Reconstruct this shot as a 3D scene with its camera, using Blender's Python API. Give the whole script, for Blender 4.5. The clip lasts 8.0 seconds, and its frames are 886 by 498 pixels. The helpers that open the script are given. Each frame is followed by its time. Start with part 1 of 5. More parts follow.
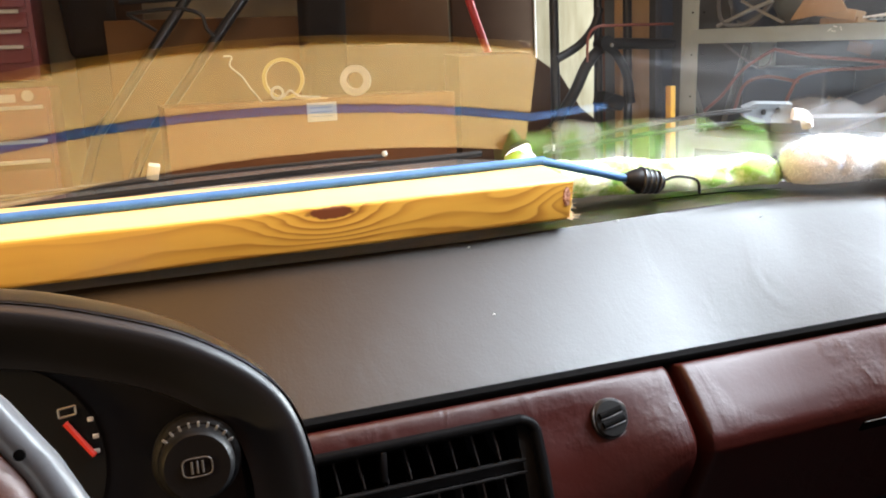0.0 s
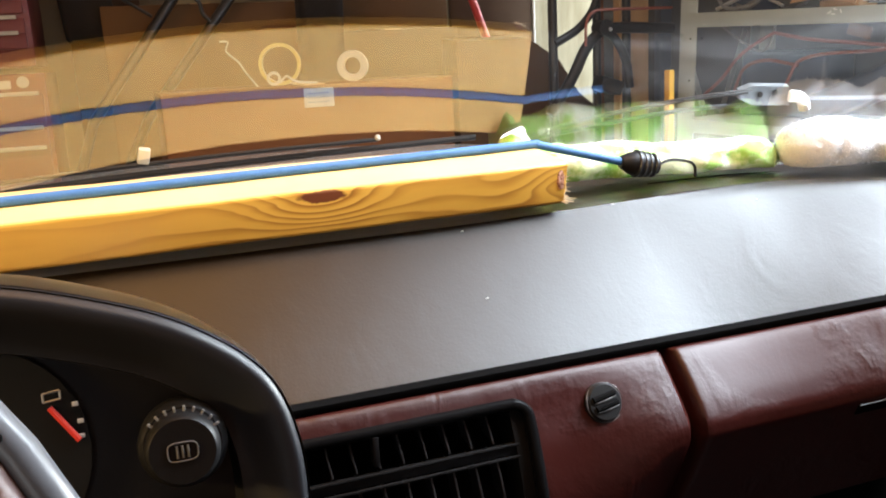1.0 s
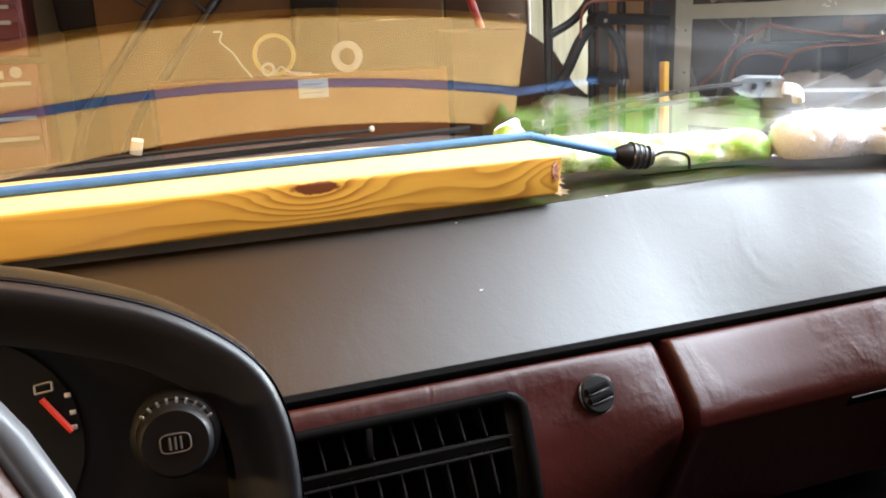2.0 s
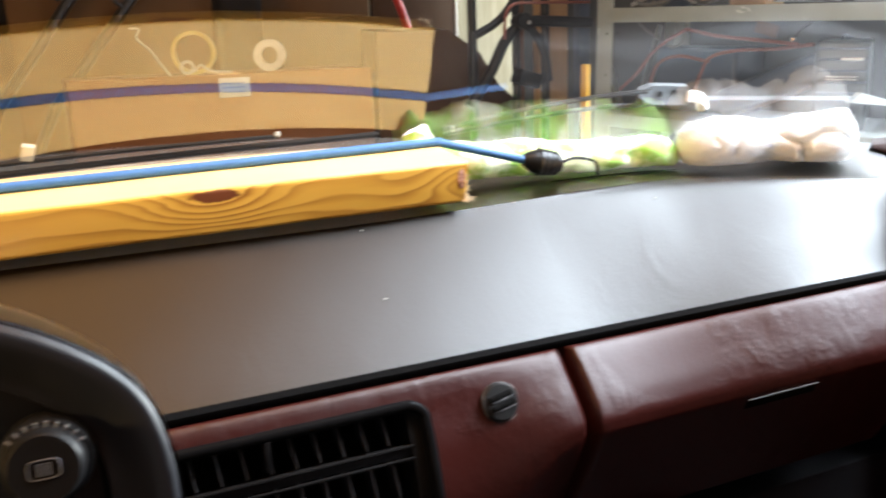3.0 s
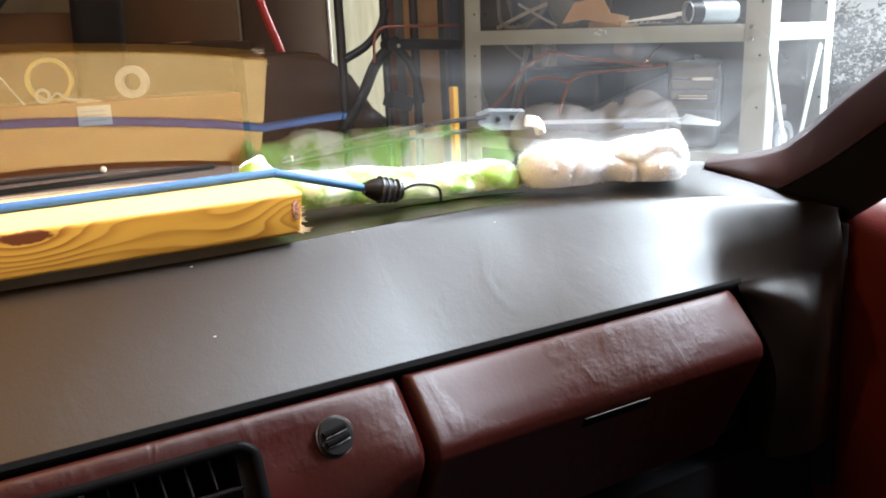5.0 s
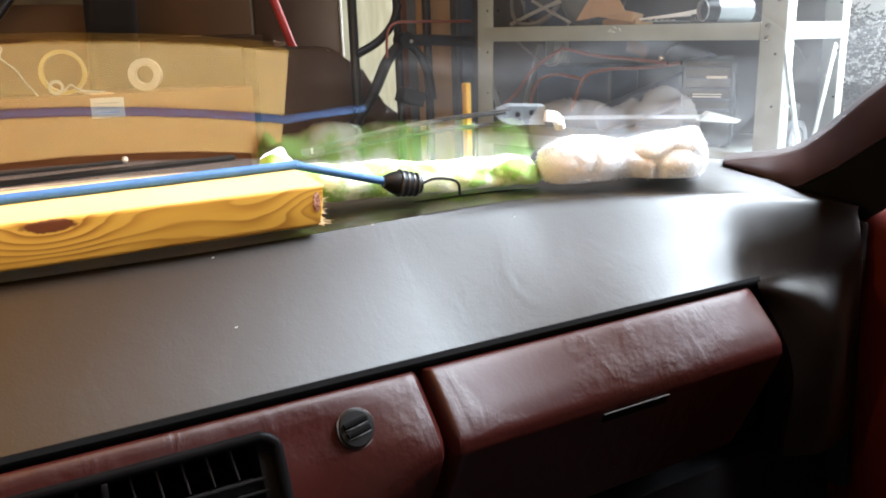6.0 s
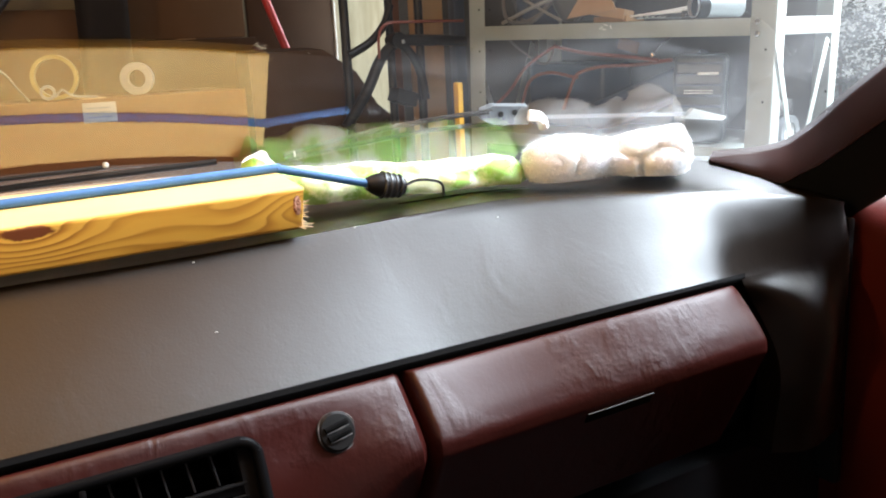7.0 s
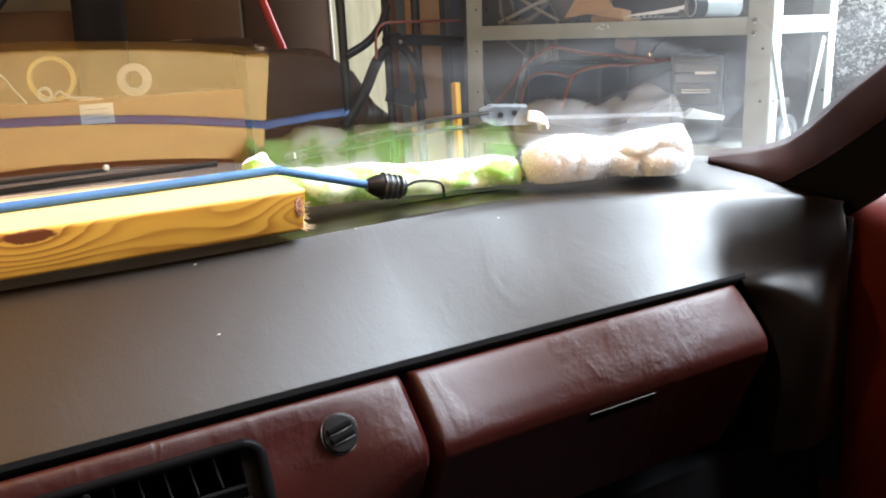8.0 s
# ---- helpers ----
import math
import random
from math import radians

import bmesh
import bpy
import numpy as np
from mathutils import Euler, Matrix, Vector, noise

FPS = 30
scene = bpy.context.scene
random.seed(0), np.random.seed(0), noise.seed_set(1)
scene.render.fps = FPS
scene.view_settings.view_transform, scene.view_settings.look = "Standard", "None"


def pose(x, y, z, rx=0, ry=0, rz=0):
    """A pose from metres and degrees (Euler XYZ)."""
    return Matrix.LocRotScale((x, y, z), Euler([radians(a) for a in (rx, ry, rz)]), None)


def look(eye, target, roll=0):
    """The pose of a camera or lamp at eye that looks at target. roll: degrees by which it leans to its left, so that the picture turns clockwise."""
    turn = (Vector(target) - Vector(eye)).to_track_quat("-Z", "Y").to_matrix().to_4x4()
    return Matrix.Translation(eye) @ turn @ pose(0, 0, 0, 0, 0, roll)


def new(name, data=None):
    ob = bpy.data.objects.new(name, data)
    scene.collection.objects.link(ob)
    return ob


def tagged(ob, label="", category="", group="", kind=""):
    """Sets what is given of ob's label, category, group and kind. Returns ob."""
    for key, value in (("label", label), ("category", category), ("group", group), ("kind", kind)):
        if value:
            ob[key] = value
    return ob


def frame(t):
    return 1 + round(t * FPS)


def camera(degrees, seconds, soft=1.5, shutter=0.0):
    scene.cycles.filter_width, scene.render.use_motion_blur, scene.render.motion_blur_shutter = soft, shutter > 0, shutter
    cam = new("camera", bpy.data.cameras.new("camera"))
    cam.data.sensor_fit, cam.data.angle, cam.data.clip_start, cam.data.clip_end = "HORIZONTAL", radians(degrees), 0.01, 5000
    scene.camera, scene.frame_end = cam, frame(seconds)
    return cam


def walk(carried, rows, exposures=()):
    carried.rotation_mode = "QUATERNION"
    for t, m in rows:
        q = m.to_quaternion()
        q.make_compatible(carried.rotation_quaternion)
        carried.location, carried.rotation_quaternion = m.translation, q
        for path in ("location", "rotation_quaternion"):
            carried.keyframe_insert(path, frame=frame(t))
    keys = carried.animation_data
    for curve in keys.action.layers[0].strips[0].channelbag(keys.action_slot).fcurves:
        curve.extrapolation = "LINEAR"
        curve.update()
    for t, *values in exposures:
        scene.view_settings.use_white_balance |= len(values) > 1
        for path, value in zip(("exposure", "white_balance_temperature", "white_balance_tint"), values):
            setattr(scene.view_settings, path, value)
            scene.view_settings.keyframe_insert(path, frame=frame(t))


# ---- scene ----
cam = camera(54.2, 8.0, soft=1.9, shutter=0.4)
PATH = [
    (0, (0.018, 0.107, 1.139), (0.691, 1.945, 0.729), -2.8),
    (0.5, (0.019, 0.109, 1.138), (0.674, 1.948, 0.703), -2.9),
    (1, (0.026, 0.109, 1.135), (0.693, 1.942, 0.696), -3.0),
    (2.5, (0.028, 0.109, 1.135), (0.717, 1.926, 0.664), -2.6),
    (3, (0.055, 0.105, 1.142), (0.864, 1.872, 0.67), -2.1),
    (3.5, (0.111, 0.084, 1.146), (1.108, 1.757, 0.692), -2.4),
    (4, (0.114, 0.079, 1.148), (1.144, 1.733, 0.699), -2.8),
    (4.5, (0.114, 0.08, 1.149), (1.131, 1.745, 0.712), -2.9),
    (6, (0.097, 0.091, 1.145), (1.102, 1.762, 0.701), -2.1),
    (6.5, (0.099, 0.092, 1.147), (1.068, 1.787, 0.714), -2.5),
    (7, (0.114, 0.083, 1.146), (1.114, 1.757, 0.7), -2.9),
    (7.5, (0.117, 0.081, 1.146), (1.127, 1.745, 0.683), -3.2),
    (8, (0.11, 0.085, 1.148), (1.117, 1.754, 0.7), -3.1),
]
walk(cam, [(t, look(eye, target, roll)) for t, eye, target, roll in PATH], exposures=[(0.0, 0.20), (2.5, 0.20), (3.0, 0.20), (3.6, 0.05), (8.0, 0.0)])

# ---- light ----
scene.view_settings.exposure = 0.0
world = bpy.data.worlds.new("daylight")
scene.world = world
world.use_nodes = True
sky = world.node_tree.nodes.new("ShaderNodeTexSky")
sky.sky_type, sky.sun_disc = "NISHITA", False
sky.dust_density, sky.ozone_density = 7.0, 0.3
sky.sun_elevation, sky.sun_rotation = radians(44), radians(80)
world.node_tree.links.new(sky.outputs[0], world.node_tree.nodes["Background"].inputs[0])
world.node_tree.nodes["Background"].inputs[1].default_value = 0.12


def area(name, eye, target, sx, sy, watts, colour):
    d = bpy.data.lights.new(name, "AREA")
    d.shape, d.size, d.size_y, d.energy, d.color = "RECTANGLE", sx, sy, watts, colour
    o = new(name, d)
    o.matrix_world = look(eye, target)
    return o


def bulb(name, eye, watts, colour, size=0.06):
    d = bpy.data.lights.new(name, "POINT")
    d.energy, d.color, d.shadow_soft_size = watts, colour, size
    o = new(name, d)
    o.location = eye
    return o


# daylight from the open side door; the other area and point lamps are added
door = area("door_daylight", (3.00, 1.60, 1.60), (0.75, 0.78, 1.02), 2.4, 0.90, 300, (0.90, 0.96, 1.0))
door.data.spread = radians(130)
# unseen overhead lamp, added for the cool sheen along the dash
cool_fill = area("cool_fill_light", (1.60, 0.50, 2.50), (0.88, 0.72, 1.0), 1.46, 1.40, 138, (0.80, 0.885, 1.0))
cool_fill.data.spread = radians(88)
# added fill from behind; the wall there has no opening
area("rear_fill", (-2.20, -2.90, 1.80), (0.35, 0.65, 0.98), 1.4, 1.0, 16, (0.93, 0.97, 1.0))
sun_data = bpy.data.lights.new("overcast_sun", "SUN")
sun_data.energy, sun_data.angle, sun_data.color = 1.4, radians(20), (1.0, 0.97, 0.93)
sun = new("overcast_sun", sun_data)
sun.matrix_world = look((8.0, 1.4, 8.0), (0.0, 0.0, 0.0))
# unseen warm lamps, added to tint the dash, board and boxes
bulb("ceiling_fill", (-0.55, 1.50, 2.25), 6, (1.0, 0.60, 0.28), 0.20)
warm_fill = area("warm_fill_light", (0.05, 0.42, 2.10), (0.18, 0.76, 0.95), 1.0, 0.80, 8.5, (1.0, 0.49, 0.18))
warm_fill.data.spread = radians(120)
bulb("side_fill", (-1.0, 0.42, 1.28), 46, (1.0, 0.66, 0.30))

# ---- materials ----


def material(name, colour, rough=0.5, metal=0.0, second=None, scale=8.0, bump=0.0, bump_scale=200.0, spec=0.5, stretch=(1, 1, 1), amount=0.5, coat=0.0, vary=0.0, wrinkle=0.0, scatter=0.0, wrinkle_scale=75, shift=0.0):
    """A surface whose colour drifts to a second one in patches, with fine relief."""
    m = bpy.data.materials.new(name)
    m.use_nodes = True
    nt = m.node_tree
    n, l = nt.nodes, nt.links
    b = n["Principled BSDF"]
    b.inputs["Roughness"].default_value = rough
    b.inputs["Metallic"].default_value = metal
    b.inputs["Specular IOR Level"].default_value = spec
    b.inputs["Coat Weight"].default_value = coat
    if scatter:
        b.inputs["Subsurface Weight"].default_value = 0.9
        b.inputs["Subsurface Radius"].default_value = (1.0, 0.95, 0.9)
        b.inputs["Subsurface Scale"].default_value = scatter
    co = n.new("ShaderNodeTexCoord")
    mp = n.new("ShaderNodeMapping")
    mp.inputs["Scale"].default_value = stretch
    l.new(co.outputs["Object"], mp.inputs[0])
    big = n.new("ShaderNodeTexNoise")
    big.inputs["Scale"].default_value = scale
    big.inputs["Detail"].default_value = 6
    big.inputs["Roughness"].default_value = 0.62
    l.new(mp.outputs[0], big.inputs["Vector"])
    mix = n.new("ShaderNodeMix")
    mix.data_type = "RGBA"
    second = second or tuple(c * 0.8 for c in colour)
    mix.inputs[6].default_value = (*colour, 1)
    mix.inputs[7].default_value = (*second, 1)
    ramp = n.new("ShaderNodeMapRange")
    ramp.inputs[1].default_value, ramp.inputs[2].default_value = 0.5 + shift - amount / 2, 0.5 + shift + amount / 2
    l.new(big.outputs[0], ramp.inputs[0])
    l.new(ramp.outputs[0], mix.inputs[0])
    last = mix.outputs[2]
    if vary:
        info = n.new("ShaderNodeObjectInfo")
        hsv = n.new("ShaderNodeHueSaturation")
        mr = n.new("ShaderNodeMapRange")
        mr.inputs[3].default_value, mr.inputs[4].default_value = 1 - vary, 1 + vary
        l.new(info.outputs["Random"], mr.inputs[0])
        l.new(mr.outputs[0], hsv.inputs["Value"])
        l.new(last, hsv.inputs["Color"])
        last = hsv.outputs[0]
    l.new(last, b.inputs["Base Color"])
    fine = n.new("ShaderNodeTexNoise")
    fine.inputs["Scale"].default_value = bump_scale
    fine.inputs["Detail"].default_value = 4
    l.new(co.outputs["Object"], fine.inputs["Vector"])
    rr = n.new("ShaderNodeMapRange")
    rr.inputs[3].default_value, rr.inputs[4].default_value = max(0.02, rough - 0.06), min(1, rough + 0.08)
    l.new(big.outputs[0], rr.inputs[0])
    l.new(rr.outputs[0], b.inputs["Roughness"])
    if bump:
        bp = n.new("ShaderNodeBump")
        bp.inputs["Strength"].default_value = bump
        bp.inputs["Distance"].default_value = 0.0015
        l.new(fine.outputs[0], bp.inputs["Height"])
        l.new(bp.outputs[0], b.inputs["Normal"])
        if wrinkle:
            mw = n.new("ShaderNodeMapping")
            mw.inputs["Scale"].default_value = (1.0, 0.5, 0.45)
            mw.inputs["Rotation"].default_value = (0.0, 0.7, 0.0)
            l.new(co.outputs["Object"], mw.inputs[0])
            wr = n.new("ShaderNodeTexNoise")
            wr.inputs["Scale"].default_value = wrinkle_scale
            wr.inputs["Detail"].default_value = 5
            wr.inputs["Distortion"].default_value = 1.6
            l.new(mw.outputs[0], wr.inputs["Vector"])
            b2 = n.new("ShaderNodeBump")
            b2.inputs["Strength"].default_value = wrinkle
            b2.inputs["Distance"].default_value = 0.004
            # the creases gather in places
            where = n.new("ShaderNodeMapRange")
            where.inputs[1].default_value, where.inputs[2].default_value = 0.42, 0.66
            where.inputs[3].default_value, where.inputs[4].default_value = 0.12, 1.0
            l.new(big.outputs[0], where.inputs[0])
            crease = n.new("ShaderNodeMath")
            crease.operation = "MULTIPLY"
            l.new(wr.outputs[0], crease.inputs[0])
            l.new(where.outputs[0], crease.inputs[1])
            l.new(crease.outputs[0], b2.inputs["Height"])
            l.new(bp.outputs[0], b2.inputs["Normal"])
            l.new(b2.outputs[0], b.inputs["Normal"])
    return m


M_PAD = material("brown_black_vinyl", (0.0045, 0.0030, 0.0020), 0.46, 0, (0.0070, 0.0046, 0.0030), 5, 0.07, 500, spec=0.34, amount=0.7, wrinkle=0.13, wrinkle_scale=22)


def satin(m, ior=None, share=0.04):
    """Turns a surface into a satin one whose sheen ends softly; with no ior the sheen is the same at every angle."""
    n, l = m.node_tree.nodes, m.node_tree.links
    b = n["Principled BSDF"]
    colour, normal, rough = (b.inputs[k].links[0].from_socket for k in ("Base Color", "Normal", "Roughness"))
    flat, gloss, fresnel, mix = n.new("ShaderNodeBsdfDiffuse"), n.new("ShaderNodeBsdfGlossy"), n.new("ShaderNodeFresnel"), n.new("ShaderNodeMixShader")
    gloss.distribution = "BECKMANN"
    fresnel.inputs["IOR"].default_value = ior or 1.5
    mix.inputs[0].default_value = share
    l.new(colour, flat.inputs["Color"])
    l.new(rough, gloss.inputs["Roughness"])
    for k in (flat, gloss, fresnel):
        l.new(normal, k.inputs["Normal"])
    if ior:
        l.new(fresnel.outputs[0], mix.inputs[0])
    l.new(flat.outputs[0], mix.inputs[1])
    l.new(gloss.outputs[0], mix.inputs[2])
    n.remove(b)
    l.new(mix.outputs[0], n["Material Output"].inputs[0])


satin(M_PAD, 1.51)
M_FASCIA = material("smooth_black_vinyl", (0.010, 0.011, 0.014), 0.42, 0, (0.014, 0.015, 0.018), 5, 0.06, 500, spec=0.40)
M_BLACK = material("black_plastic", (0.006, 0.006, 0.0065), 0.42, 0, (0.009, 0.009, 0.0095), 10, 0.10, 700, spec=0.22)
M_CLOTH_SHADOW = material("black_cloth_and_shadow", (0.008, 0.006, 0.005), 0.95, 0, (0.012, 0.009, 0.008), 12, 0.3, 300, spec=0.05)
# flat black for seams and piping, and for shade in gaps and holes
M_SEAM = material("dark_gap", (0.004, 0.004, 0.004), 0.9, spec=0.05)
M_RED = material("burgundy_vinyl", (0.034, 0.0070, 0.0056), 0.49, 0, (0.024, 0.0052, 0.0044), 7, 0.05, 300, spec=0.42, wrinkle=0.60, wrinkle_scale=34)
satin(M_RED, share=0.038)
M_DOOR = material("red_door_vinyl", (0.046, 0.0048, 0.0026), 0.5, 0, (0.037, 0.0040, 0.0023), 4, 0.2, 400, spec=0.07)
M_PILLAR = material("brown_trim", (0.016, 0.0050, 0.0036), 0.5, 0, (0.011, 0.0036, 0.0027), 6, 0.1, 500, spec=0.07)
M_STEEL = material("dull_steel", (0.42, 0.43, 0.42), 0.45, 0.6, (0.33, 0.33, 0.31), 14, 0.1, 150)
M_ARM = material("worn_silver_paint", (0.035, 0.042, 0.05), 0.55, 0.0, (0.09, 0.10, 0.11), 60, 0.3, 200, spec=0.3)
M_SHELF = material("grey_shelf_paint", (0.35, 0.39, 0.37), 0.5, 0.1, (0.27, 0.30, 0.285), 12, 0.1, 200)
M_CARD = material("cardboard", (0.082, 0.036, 0.010), 0.85, 0, (0.066, 0.029, 0.008), 5, 0.0, 300, spec=0.2)
M_CARDD = material("dark_cardboard", (0.058, 0.030, 0.015), 0.85, 0, (0.043, 0.021, 0.010), 5, 0.0, 300, spec=0.2)
M_ORANGE = material("orange_cardboard", (0.118, 0.038, 0.008), 0.8, 0, (0.098, 0.032, 0.007), 4, 0.03, 300, spec=0.2)
M_PAPER = material("white_paper", (0.75, 0.74, 0.70), 0.7, 0, (0.66, 0.65, 0.6), 20)
M_CHEST = material("red_enamel", (0.085, 0.007, 0.006), 0.45, 0, (0.066, 0.0055, 0.005), 4, 0.0, spec=0.25)
M_BLUE = material("blue_cord", (0.022, 0.10, 0.27), 0.6, 0, (0.04, 0.14, 0.33), 60, 0.5, 500)
M_WALL = material("pale_wall", (0.26, 0.225, 0.16), 0.9, 0, (0.20, 0.17, 0.115), 3, 0.2, 60)
M_CEIL = material("ceiling_board", (0.20, 0.095, 0.040), 0.8, 0, (0.15, 0.07, 0.03), 5, 0.2, 80, stretch=(1, 6, 1))
M_CONC = material("concrete", (0.25, 0.24, 0.22), 0.85, 0, (0.18, 0.17, 0.16), 2, 0.3, 80)
M_PAINT = material("grey_car_paint", (0.30, 0.29, 0.27), 0.25, 0.3, (0.26, 0.25, 0.24), 3, 0.0, coat=0.6)
M_WOODP = material("plank_wood", (0.42, 0.27, 0.14), 0.7, 0, (0.34, 0.2, 0.09), 6, 0.2, 150, stretch=(8, 8, 0.6))
M_BROWN = material("reddish_wood", (0.16, 0.06, 0.025), 0.7, 0, (0.12, 0.045, 0.02), 6, 0.2, 150, stretch=(8, 8, 0.6))
M_INSUL = material("streaked_board", (0.33, 0.29, 0.20), 0.85, 0, (0.22, 0.18, 0.11), 7, 0.2, 100, stretch=(3, 3, 0.5), amount=0.3)
M_CASE = material("blue_grey_plastic", (0.045, 0.06, 0.072), 0.4, 0, (0.035, 0.045, 0.055), 9)
M_BACK = material("dark_grey_panel", (0.05, 0.055, 0.055), 0.6, 0, (0.035, 0.038, 0.038), 6)
M_PIPE = material("brushed_grey_metal", (0.42, 0.44, 0.46), 0.35, 0.3, (0.34, 0.36, 0.38), 20)
M_OLIVE = material("olive_grey_plastic", (0.10, 0.10, 0.075), 0.35, 0, (0.06, 0.06, 0.045), 20)
M_YEL = material("yellow_plastic", (0.75, 0.42, 0.04), 0.45)
M_RPOLE = material("red_paint", (0.52, 0.03, 0.03), 0.4)
M_CORD = material("orange_cord", (0.17, 0.042, 0.026), 0.5)
M_TAPE = material("amber_tape", (0.30, 0.22, 0.05), 0.35)
M_WHITE = material("white_plastic", (0.78, 0.78, 0.76), 0.35)
M_NEEDLE = material("red_needle", (0.75, 0.04, 0.02), 0.5)
M_GREY = material("grey_plastic", (0.10, 0.11, 0.12), 0.45, 0, (0.14, 0.15, 0.16), 9)
M_RIM = material("grey_rim", (0.16, 0.17, 0.185), 0.30, 0, (0.10, 0.105, 0.115), 30)
M_INLAY = material("brown_leather", (0.11, 0.045, 0.03), 0.38, 0, (0.06, 0.02, 0.014), 60, 0.2, 300)
M_DARKWIRE = material("dark_wire", (0.045, 0.045, 0.047), 0.35, 0.6)
M_CHIP_GLINT = material("chipped_plastic_and_glint", (0.11, 0.105, 0.10), 0.4, 0, (0.012, 0.012, 0.012), 160, amount=0.2)
M_GREYL = material("pale_grey_print", (0.11, 0.11, 0.115), 0.5)
M_GAUGE = material("gauge_face", (0.0065, 0.0065, 0.0062), 0.65, 0, (0.009, 0.009, 0.0085), 9, spec=0.2)
M_VENT = material("matt_black_plastic", (0.0042, 0.0042, 0.0044), 0.5, 0, (0.006, 0.006, 0.006), 9, spec=0.08)
M_GLOSSK = material("glossy_black_plastic", (0.004, 0.004, 0.0042), 0.30, 0, (0.006, 0.006, 0.0062), 30, spec=0.025)
M_SENSOR = material("smoked_plastic", (0.010, 0.010, 0.010), 0.42, 0, (0.007, 0.007, 0.007), 90, spec=0.2)
M_DULLW = material("dull_white", (0.29, 0.27, 0.22), 0.7, 0, (0.24, 0.22, 0.18), 30)
M_RAW = material("raw_wood_fibre", (0.72, 0.55, 0.34), 0.8)
M_BARK = material("torn_bark", (0.50, 0.27, 0.19), 0.8, 0, (0.16, 0.06, 0.03), 300, 0.6, 500, amount=0.2)
M_NAVY = material("navy_plastic", (0.03, 0.05, 0.09), 0.4, 0, (0.05, 0.07, 0.11), 9)
M_CHROME = material("chrome", (0.75, 0.75, 0.75), 0.15, 1.0)
M_TOWEL = material("white_terry", (0.84, 0.87, 0.89), 0.95, 0, (0.81, 0.83, 0.84), 25, 0.2, 900, spec=0.1, scatter=0.012)


def loop_material():
    """Cotton loops: they scatter light back and let it through alike."""
    m = bpy.data.materials.new("white_terry_loops")
    m.use_nodes = True
    n, l = m.node_tree.nodes, m.node_tree.links
    a, b, mix = n.new("ShaderNodeBsdfDiffuse"), n.new("ShaderNodeBsdfTranslucent"), n.new("ShaderNodeMixShader")
    a.inputs[0].default_value = b.inputs[0].default_value = (0.90, 0.90, 0.89, 1)
    mix.inputs[0].default_value = 0.5
    l.new(a.outputs[0], mix.inputs[1])
    l.new(b.outputs[0], mix.inputs[2])
    l.new(mix.outputs[0], n["Material Output"].inputs[0])
    return m


M_NAP = loop_material()
M_LEAF = material("hedge_leaf", (0.075, 0.10, 0.055), 0.6, 0, (0.12, 0.14, 0.09), 3, spec=0.3)
M_HEAD = material("headliner", (0.17, 0.075, 0.045), 0.95, 0, (0.14, 0.06, 0.035), 6)


def green_towel_material():
    m = material("green_white_terry", (0.82, 0.89, 0.68), 0.95, 0, (0.36, 0.60, 0.17), 14, 0.2, 900, spec=0.1, amount=0.07, shift=0.06, scatter=0.02)
    # a green border at one end and a green leaf near the other
    n, l = m.node_tree.nodes, m.node_tree.links
    mix = next(k for k in n if k.bl_idname == "ShaderNodeMix")
    last = mix.inputs[0].links[0].from_socket
    sep = n.new("ShaderNodeSeparateXYZ")
    l.new(next(k for k in n if k.bl_idname == "ShaderNodeTexCoord").outputs["Object"], sep.inputs[0])
    for x0, x1, low, high in ((0.440, 0.418, 0.0, 1.0), (0.632, 0.655, 0.0, 0.85)):
        edge, top = n.new("ShaderNodeMapRange"), n.new("ShaderNodeMath")
        edge.inputs[1].default_value, edge.inputs[2].default_value = x0, x1
        edge.inputs[3].default_value, edge.inputs[4].default_value = low, high
        l.new(sep.outputs[0], edge.inputs[0])
        top.operation = "MAXIMUM"
        l.new(last, top.inputs[0])
        l.new(edge.outputs[0], top.inputs[1])
        last = top.outputs[0]
    l.new(last, mix.inputs[0])
    return m


M_GREEN = green_towel_material()


